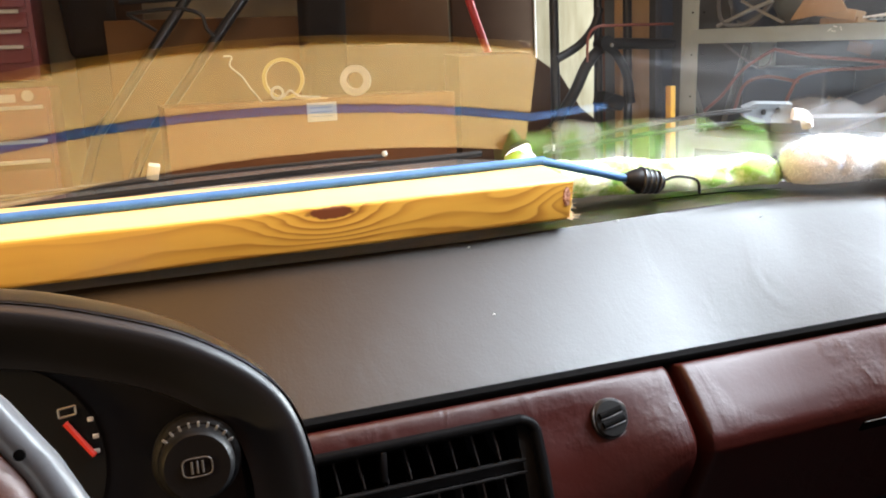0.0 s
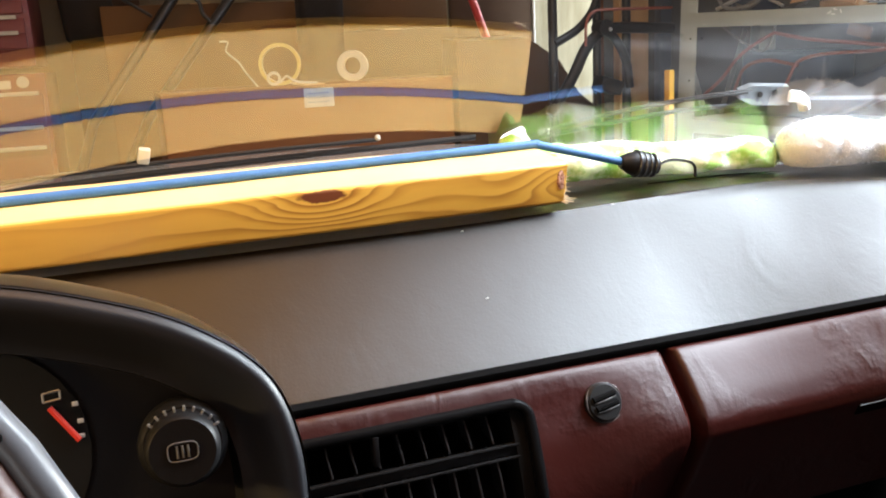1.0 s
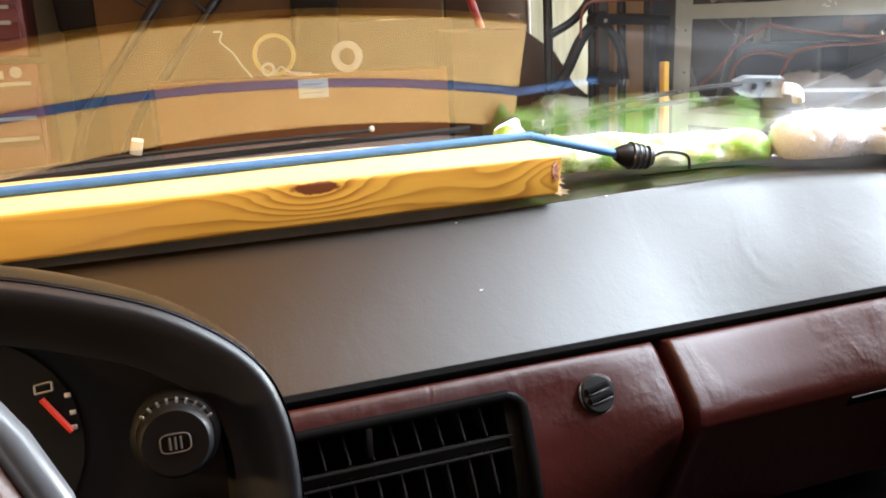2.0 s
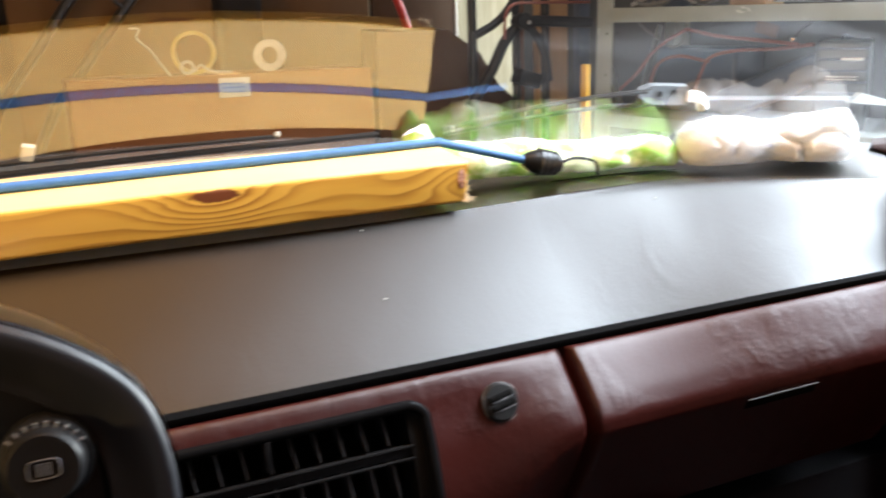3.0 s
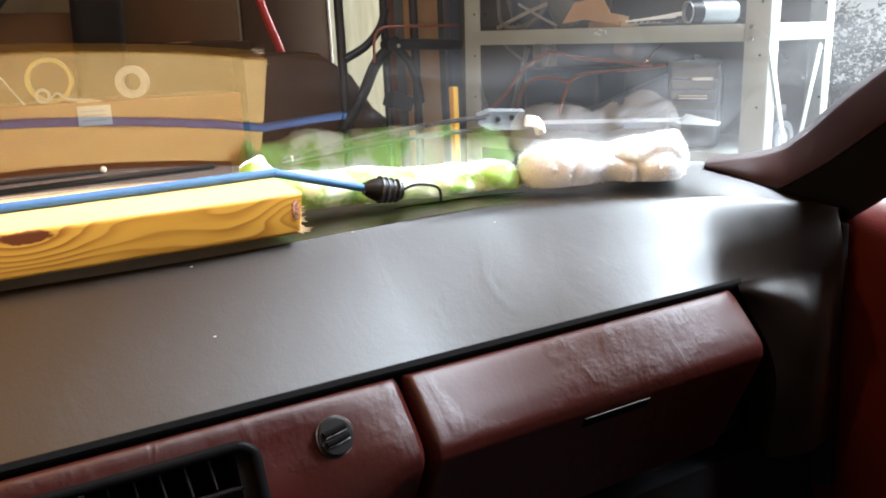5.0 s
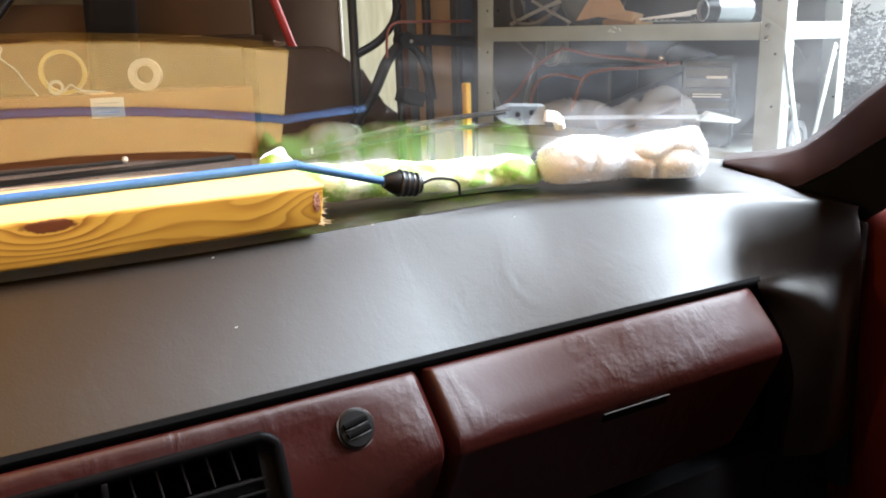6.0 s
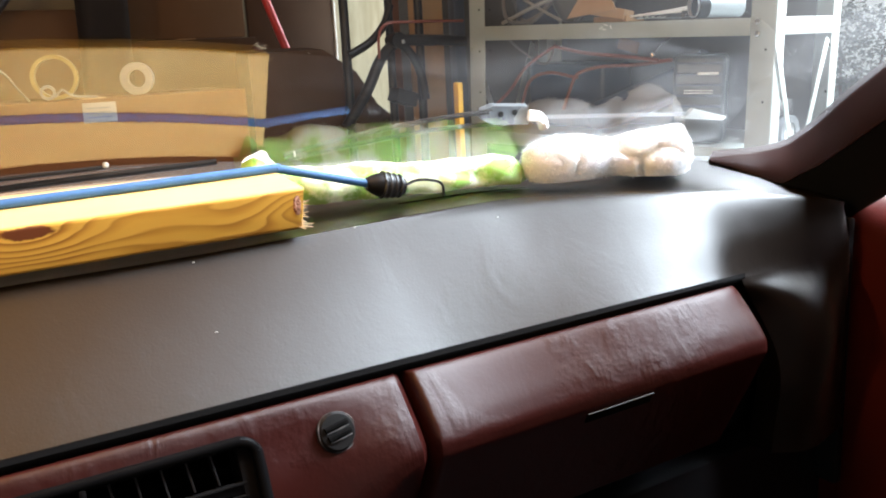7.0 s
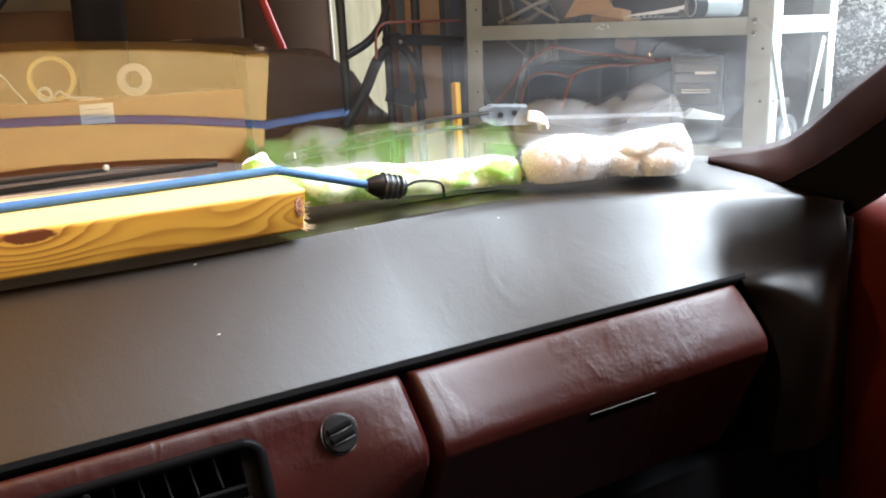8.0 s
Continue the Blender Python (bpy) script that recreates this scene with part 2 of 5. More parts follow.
def glass_material():
    m = bpy.data.materials.new("windshield_glass")
    m.use_nodes = True
    n, l = m.node_tree.nodes, m.node_tree.links
    out = n["Material Output"]
    n.remove(n["Principled BSDF"])
    tr = n.new("ShaderNodeBsdfTransparent")
    tr.inputs[0].default_value = (0.90, 0.94, 0.92, 1)
    gl = n.new("ShaderNodeBsdfGlossy")
    gl.inputs["Roughness"].default_value = 0.0
    gl.inputs["Color"].default_value = (1, 1, 1, 1)
    fr = n.new("ShaderNodeFresnel")
    fr.inputs[0].default_value = 1.9
    mix = n.new("ShaderNodeMixShader")
    l.new(fr.outputs[0], mix.inputs[0])
    l.new(tr.outputs[0], mix.inputs[1])
    l.new(gl.outputs[0], mix.inputs[2])
    # a thin film of dust, thicker in smears, and dried drops
    co = n.new("ShaderNodeTexCoord")
    mp = n.new("ShaderNodeMapping")
    mp.inputs["Scale"].default_value = (3.0, 1.0, 9.0)
    mp.inputs["Rotation"].default_value = (0, 0.5, 0)
    l.new(co.outputs["Object"], mp.inputs[0])
    nz = n.new("ShaderNodeTexNoise")
    nz.inputs["Scale"].default_value = 2.2
    nz.inputs["Detail"].default_value = 7
    l.new(mp.outputs[0], nz.inputs["Vector"])
    mr = n.new("ShaderNodeMapRange")
    mr.inputs[1].default_value, mr.inputs[2].default_value = 0.35, 0.75
    mr.inputs[3].default_value, mr.inputs[4].default_value = 0.005, 0.042
    l.new(nz.outputs[0], mr.inputs[0])
    vo = n.new("ShaderNodeTexVoronoi")
    vo.inputs["Scale"].default_value = 240
    l.new(co.outputs["Object"], vo.inputs["Vector"])
    dr = n.new("ShaderNodeMapRange")
    dr.inputs[1].default_value, dr.inputs[2].default_value = 0.22, 0.12
    dr.inputs[3].default_value, dr.inputs[4].default_value = 0.0, 0.22
    l.new(vo.outputs["Distance"], dr.inputs[0])
    pick = n.new("ShaderNodeTexNoise")
    pick.inputs["Scale"].default_value = 30
    l.new(co.outputs["Object"], pick.inputs["Vector"])
    pk = n.new("ShaderNodeMapRange")
    pk.inputs[1].default_value, pk.inputs[2].default_value = 0.42, 0.60
    l.new(pick.outputs[0], pk.inputs[0])
    sx = n.new("ShaderNodeSeparateXYZ")
    l.new(co.outputs["Object"], sx.inputs[0])
    side = n.new("ShaderNodeMapRange")
    side.inputs[1].default_value, side.inputs[2].default_value = 0.80, 0.88
    l.new(sx.outputs[0], side.inputs[0])
    m1 = n.new("ShaderNodeMath")
    m1.operation = "MULTIPLY"
    l.new(dr.outputs[0], m1.inputs[0])
    l.new(pk.outputs[0], m1.inputs[1])
    m2 = n.new("ShaderNodeMath")
    m2.operation = "MULTIPLY"
    l.new(m1.outputs[0], m2.inputs[0])
    l.new(side.outputs[0], m2.inputs[1])
    film = n.new("ShaderNodeMapRange")
    film.inputs[1].default_value, film.inputs[2].default_value = 0.35, 0.85
    film.inputs[3].default_value, film.inputs[4].default_value = 0.03, 0.9
    l.new(sx.outputs[0], film.inputs[0])
    m3 = n.new("ShaderNodeMath")
    m3.operation = "MULTIPLY"
    l.new(mr.outputs[0], m3.inputs[0])
    l.new(film.outputs[0], m3.inputs[1])
    # an even veil is added over the passenger's end as haze
    edge = n.new("ShaderNodeMath")
    edge.operation = "MULTIPLY_ADD"
    l.new(side.outputs[0], edge.inputs[0])
    edge.inputs[1].default_value = 0.022
    l.new(m2.outputs[0], edge.inputs[2])
    m2 = edge
    add = n.new("ShaderNodeMath")
    l.new(m3.outputs[0], add.inputs[0])
    l.new(m2.outputs[0], add.inputs[1])
    dust = n.new("ShaderNodeBsdfTranslucent")
    dust.inputs[0].default_value = (0.8, 0.82, 0.84, 1)
    mix2 = n.new("ShaderNodeMixShader")
    l.new(add.outputs[0], mix2.inputs[0])
    l.new(mix.outputs[0], mix2.inputs[1])
    l.new(dust.outputs[0], mix2.inputs[2])
    l.new(mix2.outputs[0], out.inputs[0])
    return m


M_GLASS = glass_material()


def pine_material():
    """Pine along x: growth rings that swirl round two knots near the front's upper edge."""
    m = bpy.data.materials.new("pine")
    m.use_nodes = True
    n, l = m.node_tree.nodes, m.node_tree.links
    b = n["Principled BSDF"]
    b.inputs["Roughness"].default_value = 0.34
    b.inputs["Specular IOR Level"].default_value = 0.6
    co = n.new("ShaderNodeTexCoord")

    def math_node(op, a, c=None):
        k = n.new("ShaderNodeMath")
        k.operation = op
        for i, q in enumerate((a, c)):
            if q is None:
                continue
            if isinstance(q, (int, float)):
                k.inputs[i].default_value = q
            else:
                l.new(q, k.inputs[i])
        return k.outputs[0]

    def bump_at(p, size):
        """A soft hill round p; size: its reach along x, y and z."""
        v = n.new("ShaderNodeVectorMath")
        v.operation = "SUBTRACT"
        l.new(co.outputs["Object"], v.inputs[0])
        v.inputs[1].default_value = p
        w = n.new("ShaderNodeVectorMath")
        w.operation = "DIVIDE"
        l.new(v.outputs[0], w.inputs[0])
        w.inputs[1].default_value = size
        ln = n.new("ShaderNodeVectorMath")
        ln.operation = "DOT_PRODUCT"
        l.new(w.outputs[0], ln.inputs[0])
        l.new(w.outputs[0], ln.inputs[1])
        return math_node("POWER", 2.718, math_node("MULTIPLY", ln.outputs["Value"], -1.0)), ln.outputs["Value"]

    g1 = bump_at((0.170, 0.80, 1.026), (0.055, 0.05, 0.020))[0]
    g2 = bump_at((0.408, 0.80, 1.016), (0.040, 0.05, 0.016))[0]
    g3 = bump_at((-0.05, 0.80, 1.000), (0.12, 0.06, 0.02))[0]
    sep = n.new("ShaderNodeSeparateXYZ")
    l.new(co.outputs["Object"], sep.inputs[0])
    mp = n.new("ShaderNodeMapping")
    mp.inputs["Scale"].default_value = (2.6, 14, 16)
    l.new(co.outputs["Object"], mp.inputs[0])
    wob = n.new("ShaderNodeTexNoise")
    wob.inputs["Scale"].default_value = 1.6
    wob.inputs["Detail"].default_value = 3
    l.new(mp.outputs[0], wob.inputs["Vector"])
    f = math_node("ADD", math_node("MULTIPLY", sep.outputs[2], 84.0), math_node("MULTIPLY", sep.outputs[1], 38.0))
    f = math_node("ADD", f, math_node("MULTIPLY", sep.outputs[0], 3.5))
    f = math_node("ADD", f, math_node("MULTIPLY", wob.outputs[0], 4.0))
    f = math_node("ADD", f, math_node("MULTIPLY", g1, 4.2))
    f = math_node("SUBTRACT", f, math_node("MULTIPLY", g2, 3.6))
    f = math_node("ADD", f, math_node("MULTIPLY", g3, 1.5))
    saw = math_node("FRACT", f)
    ramp = n.new("ShaderNodeValToRGB")
    e = ramp.color_ramp.elements
    e[0].position, e[0].color = 0.0, (0.62, 0.37, 0.066, 1)
    e[1].position, e[1].color = 1.0, (0.62, 0.37, 0.066, 1)
    for at, col in ((0.40, (0.56, 0.32, 0.050, 1)), (0.74, (0.31, 0.135, 0.018, 1)), (0.88, (0.20, 0.075, 0.008, 1)), (0.95, (0.50, 0.27, 0.055, 1))):
        k = e.new(at)
        k.color = col
    l.new(saw, ramp.inputs[0])
    # the latewood lines fade in and out
    fade = n.new("ShaderNodeTexNoise")
    fade.inputs["Scale"].default_value = 9
    l.new(co.outputs["Object"], fade.inputs["Vector"])
    fm = n.new("ShaderNodeMapRange")
    fm.inputs[1].default_value, fm.inputs[2].default_value = 0.35, 0.65
    fm.inputs[3].default_value, fm.inputs[4].default_value = 0.25, 1.0
    l.new(fade.outputs[0], fm.inputs[0])
    mixc = n.new("ShaderNodeMix")
    mixc.data_type = "RGBA"
    # light from above is painted in: the upward face paler, the others deeper
    top_mix = n.new("ShaderNodeMix")
    top_mix.data_type = "RGBA"
    top_mix.inputs[6].default_value, top_mix.inputs[7].default_value = (0.50, 0.272, 0.040, 1), (0.84, 0.585, 0.23, 1)
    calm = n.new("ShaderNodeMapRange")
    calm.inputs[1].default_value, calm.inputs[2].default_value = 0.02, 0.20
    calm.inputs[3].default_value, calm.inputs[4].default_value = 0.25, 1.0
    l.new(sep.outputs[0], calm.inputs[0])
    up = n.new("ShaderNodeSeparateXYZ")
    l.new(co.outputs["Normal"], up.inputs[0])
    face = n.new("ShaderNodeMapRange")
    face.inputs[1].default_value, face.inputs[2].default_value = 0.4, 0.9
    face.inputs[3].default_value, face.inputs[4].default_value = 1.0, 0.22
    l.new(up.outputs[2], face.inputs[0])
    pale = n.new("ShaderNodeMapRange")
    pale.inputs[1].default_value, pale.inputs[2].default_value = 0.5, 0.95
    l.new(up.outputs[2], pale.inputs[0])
    l.new(pale.outputs[0], top_mix.inputs[0])
    l.new(top_mix.outputs[2], mixc.inputs[6])
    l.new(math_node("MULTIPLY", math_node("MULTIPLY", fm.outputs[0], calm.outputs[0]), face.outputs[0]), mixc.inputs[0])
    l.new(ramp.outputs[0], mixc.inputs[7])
    # dark broken knot under the upper edge
    rag = n.new("ShaderNodeTexNoise")
    rag.inputs["Scale"].default_value = 160
    rag.inputs["Detail"].default_value = 3
    l.new(co.outputs["Object"], rag.inputs["Vector"])
    dk = bump_at((0.176, 0.80, 1.0265), (0.021, 0.02, 0.0052))[1]
    kn = math_node("ADD", dk, math_node("MULTIPLY", rag.outputs[0], 1.3))
    km = n.new("ShaderNodeMapRange")
    km.inputs[1].default_value, km.inputs[2].default_value = 1.75, 1.35
    l.new(kn, km.inputs[0])
    mixk = n.new("ShaderNodeMix")
    mixk.data_type = "RGBA"
    l.new(km.outputs[0], mixk.inputs[0])
    l.new(mixc.outputs[2], mixk.inputs[6])
    mixk.inputs[7].default_value = (0.12, 0.035, 0.012, 1)
    # reddish heart on the top near the knot
    l.new(mixk.outputs[2], b.inputs["Base Color"])
    bp = n.new("ShaderNodeBump")
    bp.inputs["Strength"].default_value = 0.05
    bp.inputs["Distance"].default_value = 0.0012
    hgt = math_node("SUBTRACT", math_node("MULTIPLY", wob.outputs[0], 0.25), km.outputs[0])
    l.new(hgt, bp.inputs["Height"])
    l.new(bp.outputs[0], b.inputs["Normal"])
    return m


M_PINE = pine_material()

# ---- mesh helpers ----


def thing(name, label, category, group="", at=(0, 0, 0), kind=""):
    o = new(name)
    o.empty_display_size = 0.02
    o.location = at
    return tagged(o, label, category, group, kind)


def part(name, bm, mat, parent=None, label="", smooth=True):
    me = bpy.data.meshes.new(name)
    bmesh.ops.recalc_face_normals(bm, faces=bm.faces)
    bm.to_mesh(me)
    bm.free()
    if smooth:
        me.polygons.foreach_set("use_smooth", [True] * len(me.polygons))
    me.materials.append(mat)
    o = new(name, me)
    if parent:
        o.parent = parent
        o.matrix_parent_inverse = Matrix.Translation(-parent.location) if parent.type == "EMPTY" and parent.parent is None else Matrix.Identity(4)
    if label:
        tagged(o, label)
    if smooth:
        me.set_sharp_from_angle(angle=radians(42))
    return o


def block(size, centre=(0, 0, 0), bevel=0.003, rot=None, seg=2):
    bm = bmesh.new()
    bmesh.ops.create_cube(bm, size=1)
    bmesh.ops.scale(bm, vec=size, verts=bm.verts)
    if bevel:
        bmesh.ops.bevel(bm, geom=bm.edges[:], offset=bevel, segments=seg, affect="EDGES", profile=0.6)
    if rot:
        bmesh.ops.rotate(bm, matrix=Euler([radians(a) for a in rot]).to_matrix(), verts=bm.verts)
    bmesh.ops.translate(bm, vec=centre, verts=bm.verts)
    return bm


def join(*bms):
    a = bms[0]
    for b in bms[1:]:
        me = bpy.data.meshes.new("t")
        b.to_mesh(me)
        a.from_mesh(me)
        bpy.data.meshes.remove(me)
        b.free()
    return a


def smooth_path(pts, n):
    """Points along a soft curve through pts."""
    p = [Vector(q) for q in pts]
    p = [p[0] * 2 - p[1]] + p + [p[-1] * 2 - p[-2]]
    out = []
    m = len(p) - 3
    for i in range(n + 1):
        s = i / n * m
        k = min(int(s), m - 1)
        t = s - k
        a, b, c, d = p[k:k + 4]
        out.append(0.5 * (2 * b + (c - a) * t + (2 * a - 5 * b + 4 * c - d) * t * t + (3 * b - a - 3 * c + d) * t ** 3))
    return out


def tube(pts, radius, n=24, sides=10, soft=True):
    """A round bar along pts; radius may be a function of 0..1."""
    line = smooth_path(pts, n) if soft else [Vector(p) for p in pts]
    bm = bmesh.new()
    rings = []
    side = None
    for i, p in enumerate(line):
        d = (line[min(i + 1, len(line) - 1)] - line[max(i - 1, 0)]).normalized()
        side = (side - d * side.dot(d)) if side else d.orthogonal()
        side.normalize()
        up = d.cross(side)
        r = radius(i / (len(line) - 1)) if callable(radius) else radius
        rings.append([bm.verts.new(p + r * (math.cos(a) * side + math.sin(a) * up)) for a in (2 * math.pi * k / sides for k in range(sides))])
    for a, b in zip(rings, rings[1:]):
        for k in range(sides):
            bm.faces.new((a[k], a[(k + 1) % sides], b[(k + 1) % sides], b[k]))
    bm.faces.new(rings[0][::-1])
    bm.faces.new(rings[-1])
    return bm


def grid(f, nu, nv, thick=None):
    """A sheet f(u, v), u and v from 0 to 1; thick: a vector by which a second sheet is set off, with sides."""
    bm = bmesh.new()
    V = [[bm.verts.new(f(i / nu, j / nv)) for j in range(nv + 1)] for i in range(nu + 1)]
    for i in range(nu):
        for j in range(nv):
            bm.faces.new((V[i][j], V[i + 1][j], V[i + 1][j + 1], V[i][j + 1]))
    if thick:
        t = Vector(thick)
        W = [[bm.verts.new(v.co + t) for v in row] for row in V]
        for i in range(nu):
            for j in range(nv):
                bm.faces.new((W[i][j], W[i][j + 1], W[i + 1][j + 1], W[i + 1][j]))
        for i in range(nu):
            bm.faces.new((V[i][0], W[i][0], W[i + 1][0], V[i + 1][0]))
            bm.faces.new((V[i + 1][nv], W[i + 1][nv], W[i][nv], V[i][nv]))
        for j in range(nv):
            bm.faces.new((V[0][j + 1], W[0][j + 1], W[0][j], V[0][j]))
            bm.faces.new((V[nu][j], W[nu][j], W[nu][j + 1], V[nu][j + 1]))
    return bm


def lathe(profile, n=32, axis=(0, 0, 1), centre=(0, 0, 0)):
    """A turned shape: profile of (radius, height)."""
    bm = bmesh.new()
    rings = []
    for r, h in profile:
        rings.append([bm.verts.new((r * math.cos(2 * math.pi * k / n), r * math.sin(2 * math.pi * k / n), h)) for k in range(n)])
    for a, b in zip(rings, rings[1:]):
        for k in range(n):
            bm.faces.new((a[k], a[(k + 1) % n], b[(k + 1) % n], b[k]))
    bm.faces.new(rings[0][::-1])
    bm.faces.new(rings[-1])
    bmesh.ops.remove_doubles(bm, verts=bm.verts, dist=1e-6)
    q = Vector((0, 0, 1)).rotation_difference(Vector(axis))
    bmesh.ops.rotate(bm, matrix=q.to_matrix(), verts=bm.verts)
    bmesh.ops.translate(bm, vec=centre, verts=bm.verts)
    return bm


def ring(outer, inner, width, axis, centre, n=32):
    """A ring like a roll of tape."""
    bm = bmesh.new()
    prof = [(inner, -width / 2), (outer, -width / 2), (outer, width / 2), (inner, width / 2)]
    rings = [[bm.verts.new((r * math.cos(2 * math.pi * k / n), r * math.sin(2 * math.pi * k / n), h)) for k in range(n)] for r, h in prof]
    for a, b in zip(rings, rings[1:] + rings[:1]):
        for k in range(n):
            bm.faces.new((a[k], a[(k + 1) % n], b[(k + 1) % n], b[k]))
    bmesh.ops.rotate(bm, matrix=Vector((0, 0, 1)).rotation_difference(Vector(axis)).to_matrix(), verts=bm.verts)
    bmesh.ops.translate(bm, vec=centre, verts=bm.verts)
    return bm


def smoothstep(a, b, x):
    t = min(1, max(0, (x - a) / (b - a)))
    return t * t * (3 - 2 * t)


# ---- the garage: floor, walls, ceiling ----


def slab(name, size, centre, mat, label, category):
    o = part(name, block(size, centre, 0), mat, smooth=False)
    return tagged(o, label, category, kind="structure")


slab("floor", (7.6, 8.0, 0.1), (0.2, 0.0, -0.05), M_CONC, "grey stained concrete garage floor", "floor")
slab("ceiling", (7.6, 8.0, 0.1), (0.2, 0.0, 2.65), M_CEIL, "brown boarded garage ceiling", "ceiling")
slab("wall_north", (6.72, 0.12, 2.6), (-0.24, 2.96, 1.3), M_WALL, "pale unfinished garage back wall", "wall")
slab("wall_south", (4.50, 0.12, 2.6), (-1.35, -3.96, 1.3), M_WALL, "pale unfinished garage wall", "wall")
slab("wall_west", (0.12, 8.0, 2.6), (-3.66, 0.0, 1.3), M_WALL, "pale unfinished garage side wall", "wall")
slab("wall_south_head", (2.22, 0.12, 0.10), (2.01, -3.96, 2.55), M_WALL, "pale lintel over the open rear door", "wall")
# the side wall is open where the garage door stands up
slab("wall_east_rear", (0.12, 1.40, 2.6), (3.06, -3.2, 1.3), M_WALL, "pale garage wall beside the open door", "wall")
slab("wall_east_head", (0.12, 5.40, 0.16), (3.06, 0.20, 2.52), M_WALL, "pale lintel over the open garage door", "wall")
slab("ground", (400, 400, 0.1), (0, 0, -0.16), M_CONC, "grey concrete yard outside the garage", "ground")

# a glowing panel stands in for the bright overcast distance beyond the open side
M_OUT = bpy.data.materials.new("glowing_distance")
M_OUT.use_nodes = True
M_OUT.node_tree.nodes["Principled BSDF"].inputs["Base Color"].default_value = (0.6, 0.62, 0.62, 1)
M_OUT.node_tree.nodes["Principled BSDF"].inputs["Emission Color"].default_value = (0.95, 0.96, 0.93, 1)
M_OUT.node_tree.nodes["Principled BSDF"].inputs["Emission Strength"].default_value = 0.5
slab("backdrop", (0.2, 60, 16), (22.0, 14.0, 7.9), M_OUT, "glowing pale panel for the overcast distance outside the garage", "backdrop")


def hedge():
    """A ragged hedge across the yard: stems below, small leaves in clumps above."""
    rnd = random.Random(11)
    t = thing("hedge", "ragged grey-green hedge across the yard", "hedge", at=(9.5, 6.4, -0.11))
    verts, faces = [], []
    for clump in range(760):
        y = rnd.uniform(3.4, 10.0)
        top = 1.45 + 0.30 * noise.noise(Vector((y * 0.9, 3, 0))) + 0.18 * noise.noise(Vector((y * 3.1, 7, 0)))
        centre = Vector((9.5 + rnd.uniform(-0.45, 0.45), y, rnd.uniform(0.05, max(0.3, top))))
        for k in range(22):
            p = centre + Vector((rnd.gauss(0, 0.10), rnd.gauss(0, 0.12), rnd.gauss(0, 0.10)))
            d = Vector((rnd.gauss(0, 1), rnd.gauss(0, 1), rnd.gauss(0.3, 1))).normalized() * rnd.uniform(0.025, 0.05)
            w = d.orthogonal().normalized() * d.length * 0.45
            i = len(verts)
            verts += [p - d, p + w, p + d, p - w]
            faces.append((i, i + 1, i + 2, i + 3))
    me = bpy.data.meshes.new("leaves")
    me.from_pydata(verts, [], faces)
    me.materials.append(M_LEAF)
    o = new("leaves", me)
    o.parent = t
    o.matrix_parent_inverse = Matrix.Translation(-t.location)
    tagged(o, "small dull green leaves", kind="stuff")
    for k in range(14):
        y = 3.6 + 0.48 * k + rnd.uniform(-0.1, 0.1)
        part("stem", tube([(9.5, y, -0.11), (9.5 + rnd.uniform(-0.1, 0.1), y + rnd.uniform(-0.1, 0.1), 0.5), (9.5 + rnd.uniform(-0.2, 0.2), y + rnd.uniform(-0.2, 0.2), 1.1)], lambda s: 0.03 * (1 - 0.7 * s), 8, 7), M_BROWN, t)


hedge()

# ---- the car's shell ----
XC = 0.2


def glass_y(x, z):
    """The windshield's curved face."""
    return 0.915 - 0.351 * (x - XC) ** 2 - (z - 1.05) / math.tan(radians(35))


def windshield():
    def f(u, v):
        z = 0.985 + 0.365 * v
        x = XC + (u - 0.5) * 2 * (0.83 - 0.15 * v)
        return (x, glass_y(x, z), z)
    o = part("windshield", grid(f, 48, 12), M_GLASS)
    if o.data.polygons[0].normal.y > 0:
        o.data.flip_normals()
    o.visible_shadow = False
    return tagged(o, "raked clear windshield with dust and reflections", "windshield", kind="structure")


windshield()


def roof():
    o = part("car_roof", block((1.45, 1.75, 0.05), (XC, -0.42, 1.385), 0.02), M_HEAD)
    tagged(o, "dark red cloth-lined car roof", "car roof", kind="structure")
    for name, x in (("sill_left", -0.58), ("sill_right", 1.08)):
        tagged(part(name, block((0.06, 1.9, 0.55), (x, -0.35, 0.55), 0.02), M_BLACK), "dark car side below the window", "car side", kind="structure")
    tagged(part("car_rear", block((1.7, 0.08, 1.15), (XC, -1.3, 0.8), 0.02), M_HEAD), "dark red rear of the cabin", "car cabin", kind="structure")
    tagged(part("car_floor", block((1.7, 2.2, 0.06), (XC, -0.2, 0.27), 0.01), M_BLACK), "dark carpeted car floor", "car floor", kind="structure")
    tagged(part("bulkhead", block((1.6, 0.03, 0.62), (XC, 0.93, 0.6), 0.005), M_BLACK), "black bulkhead behind the dashboard", "bulkhead", kind="structure")


roof()


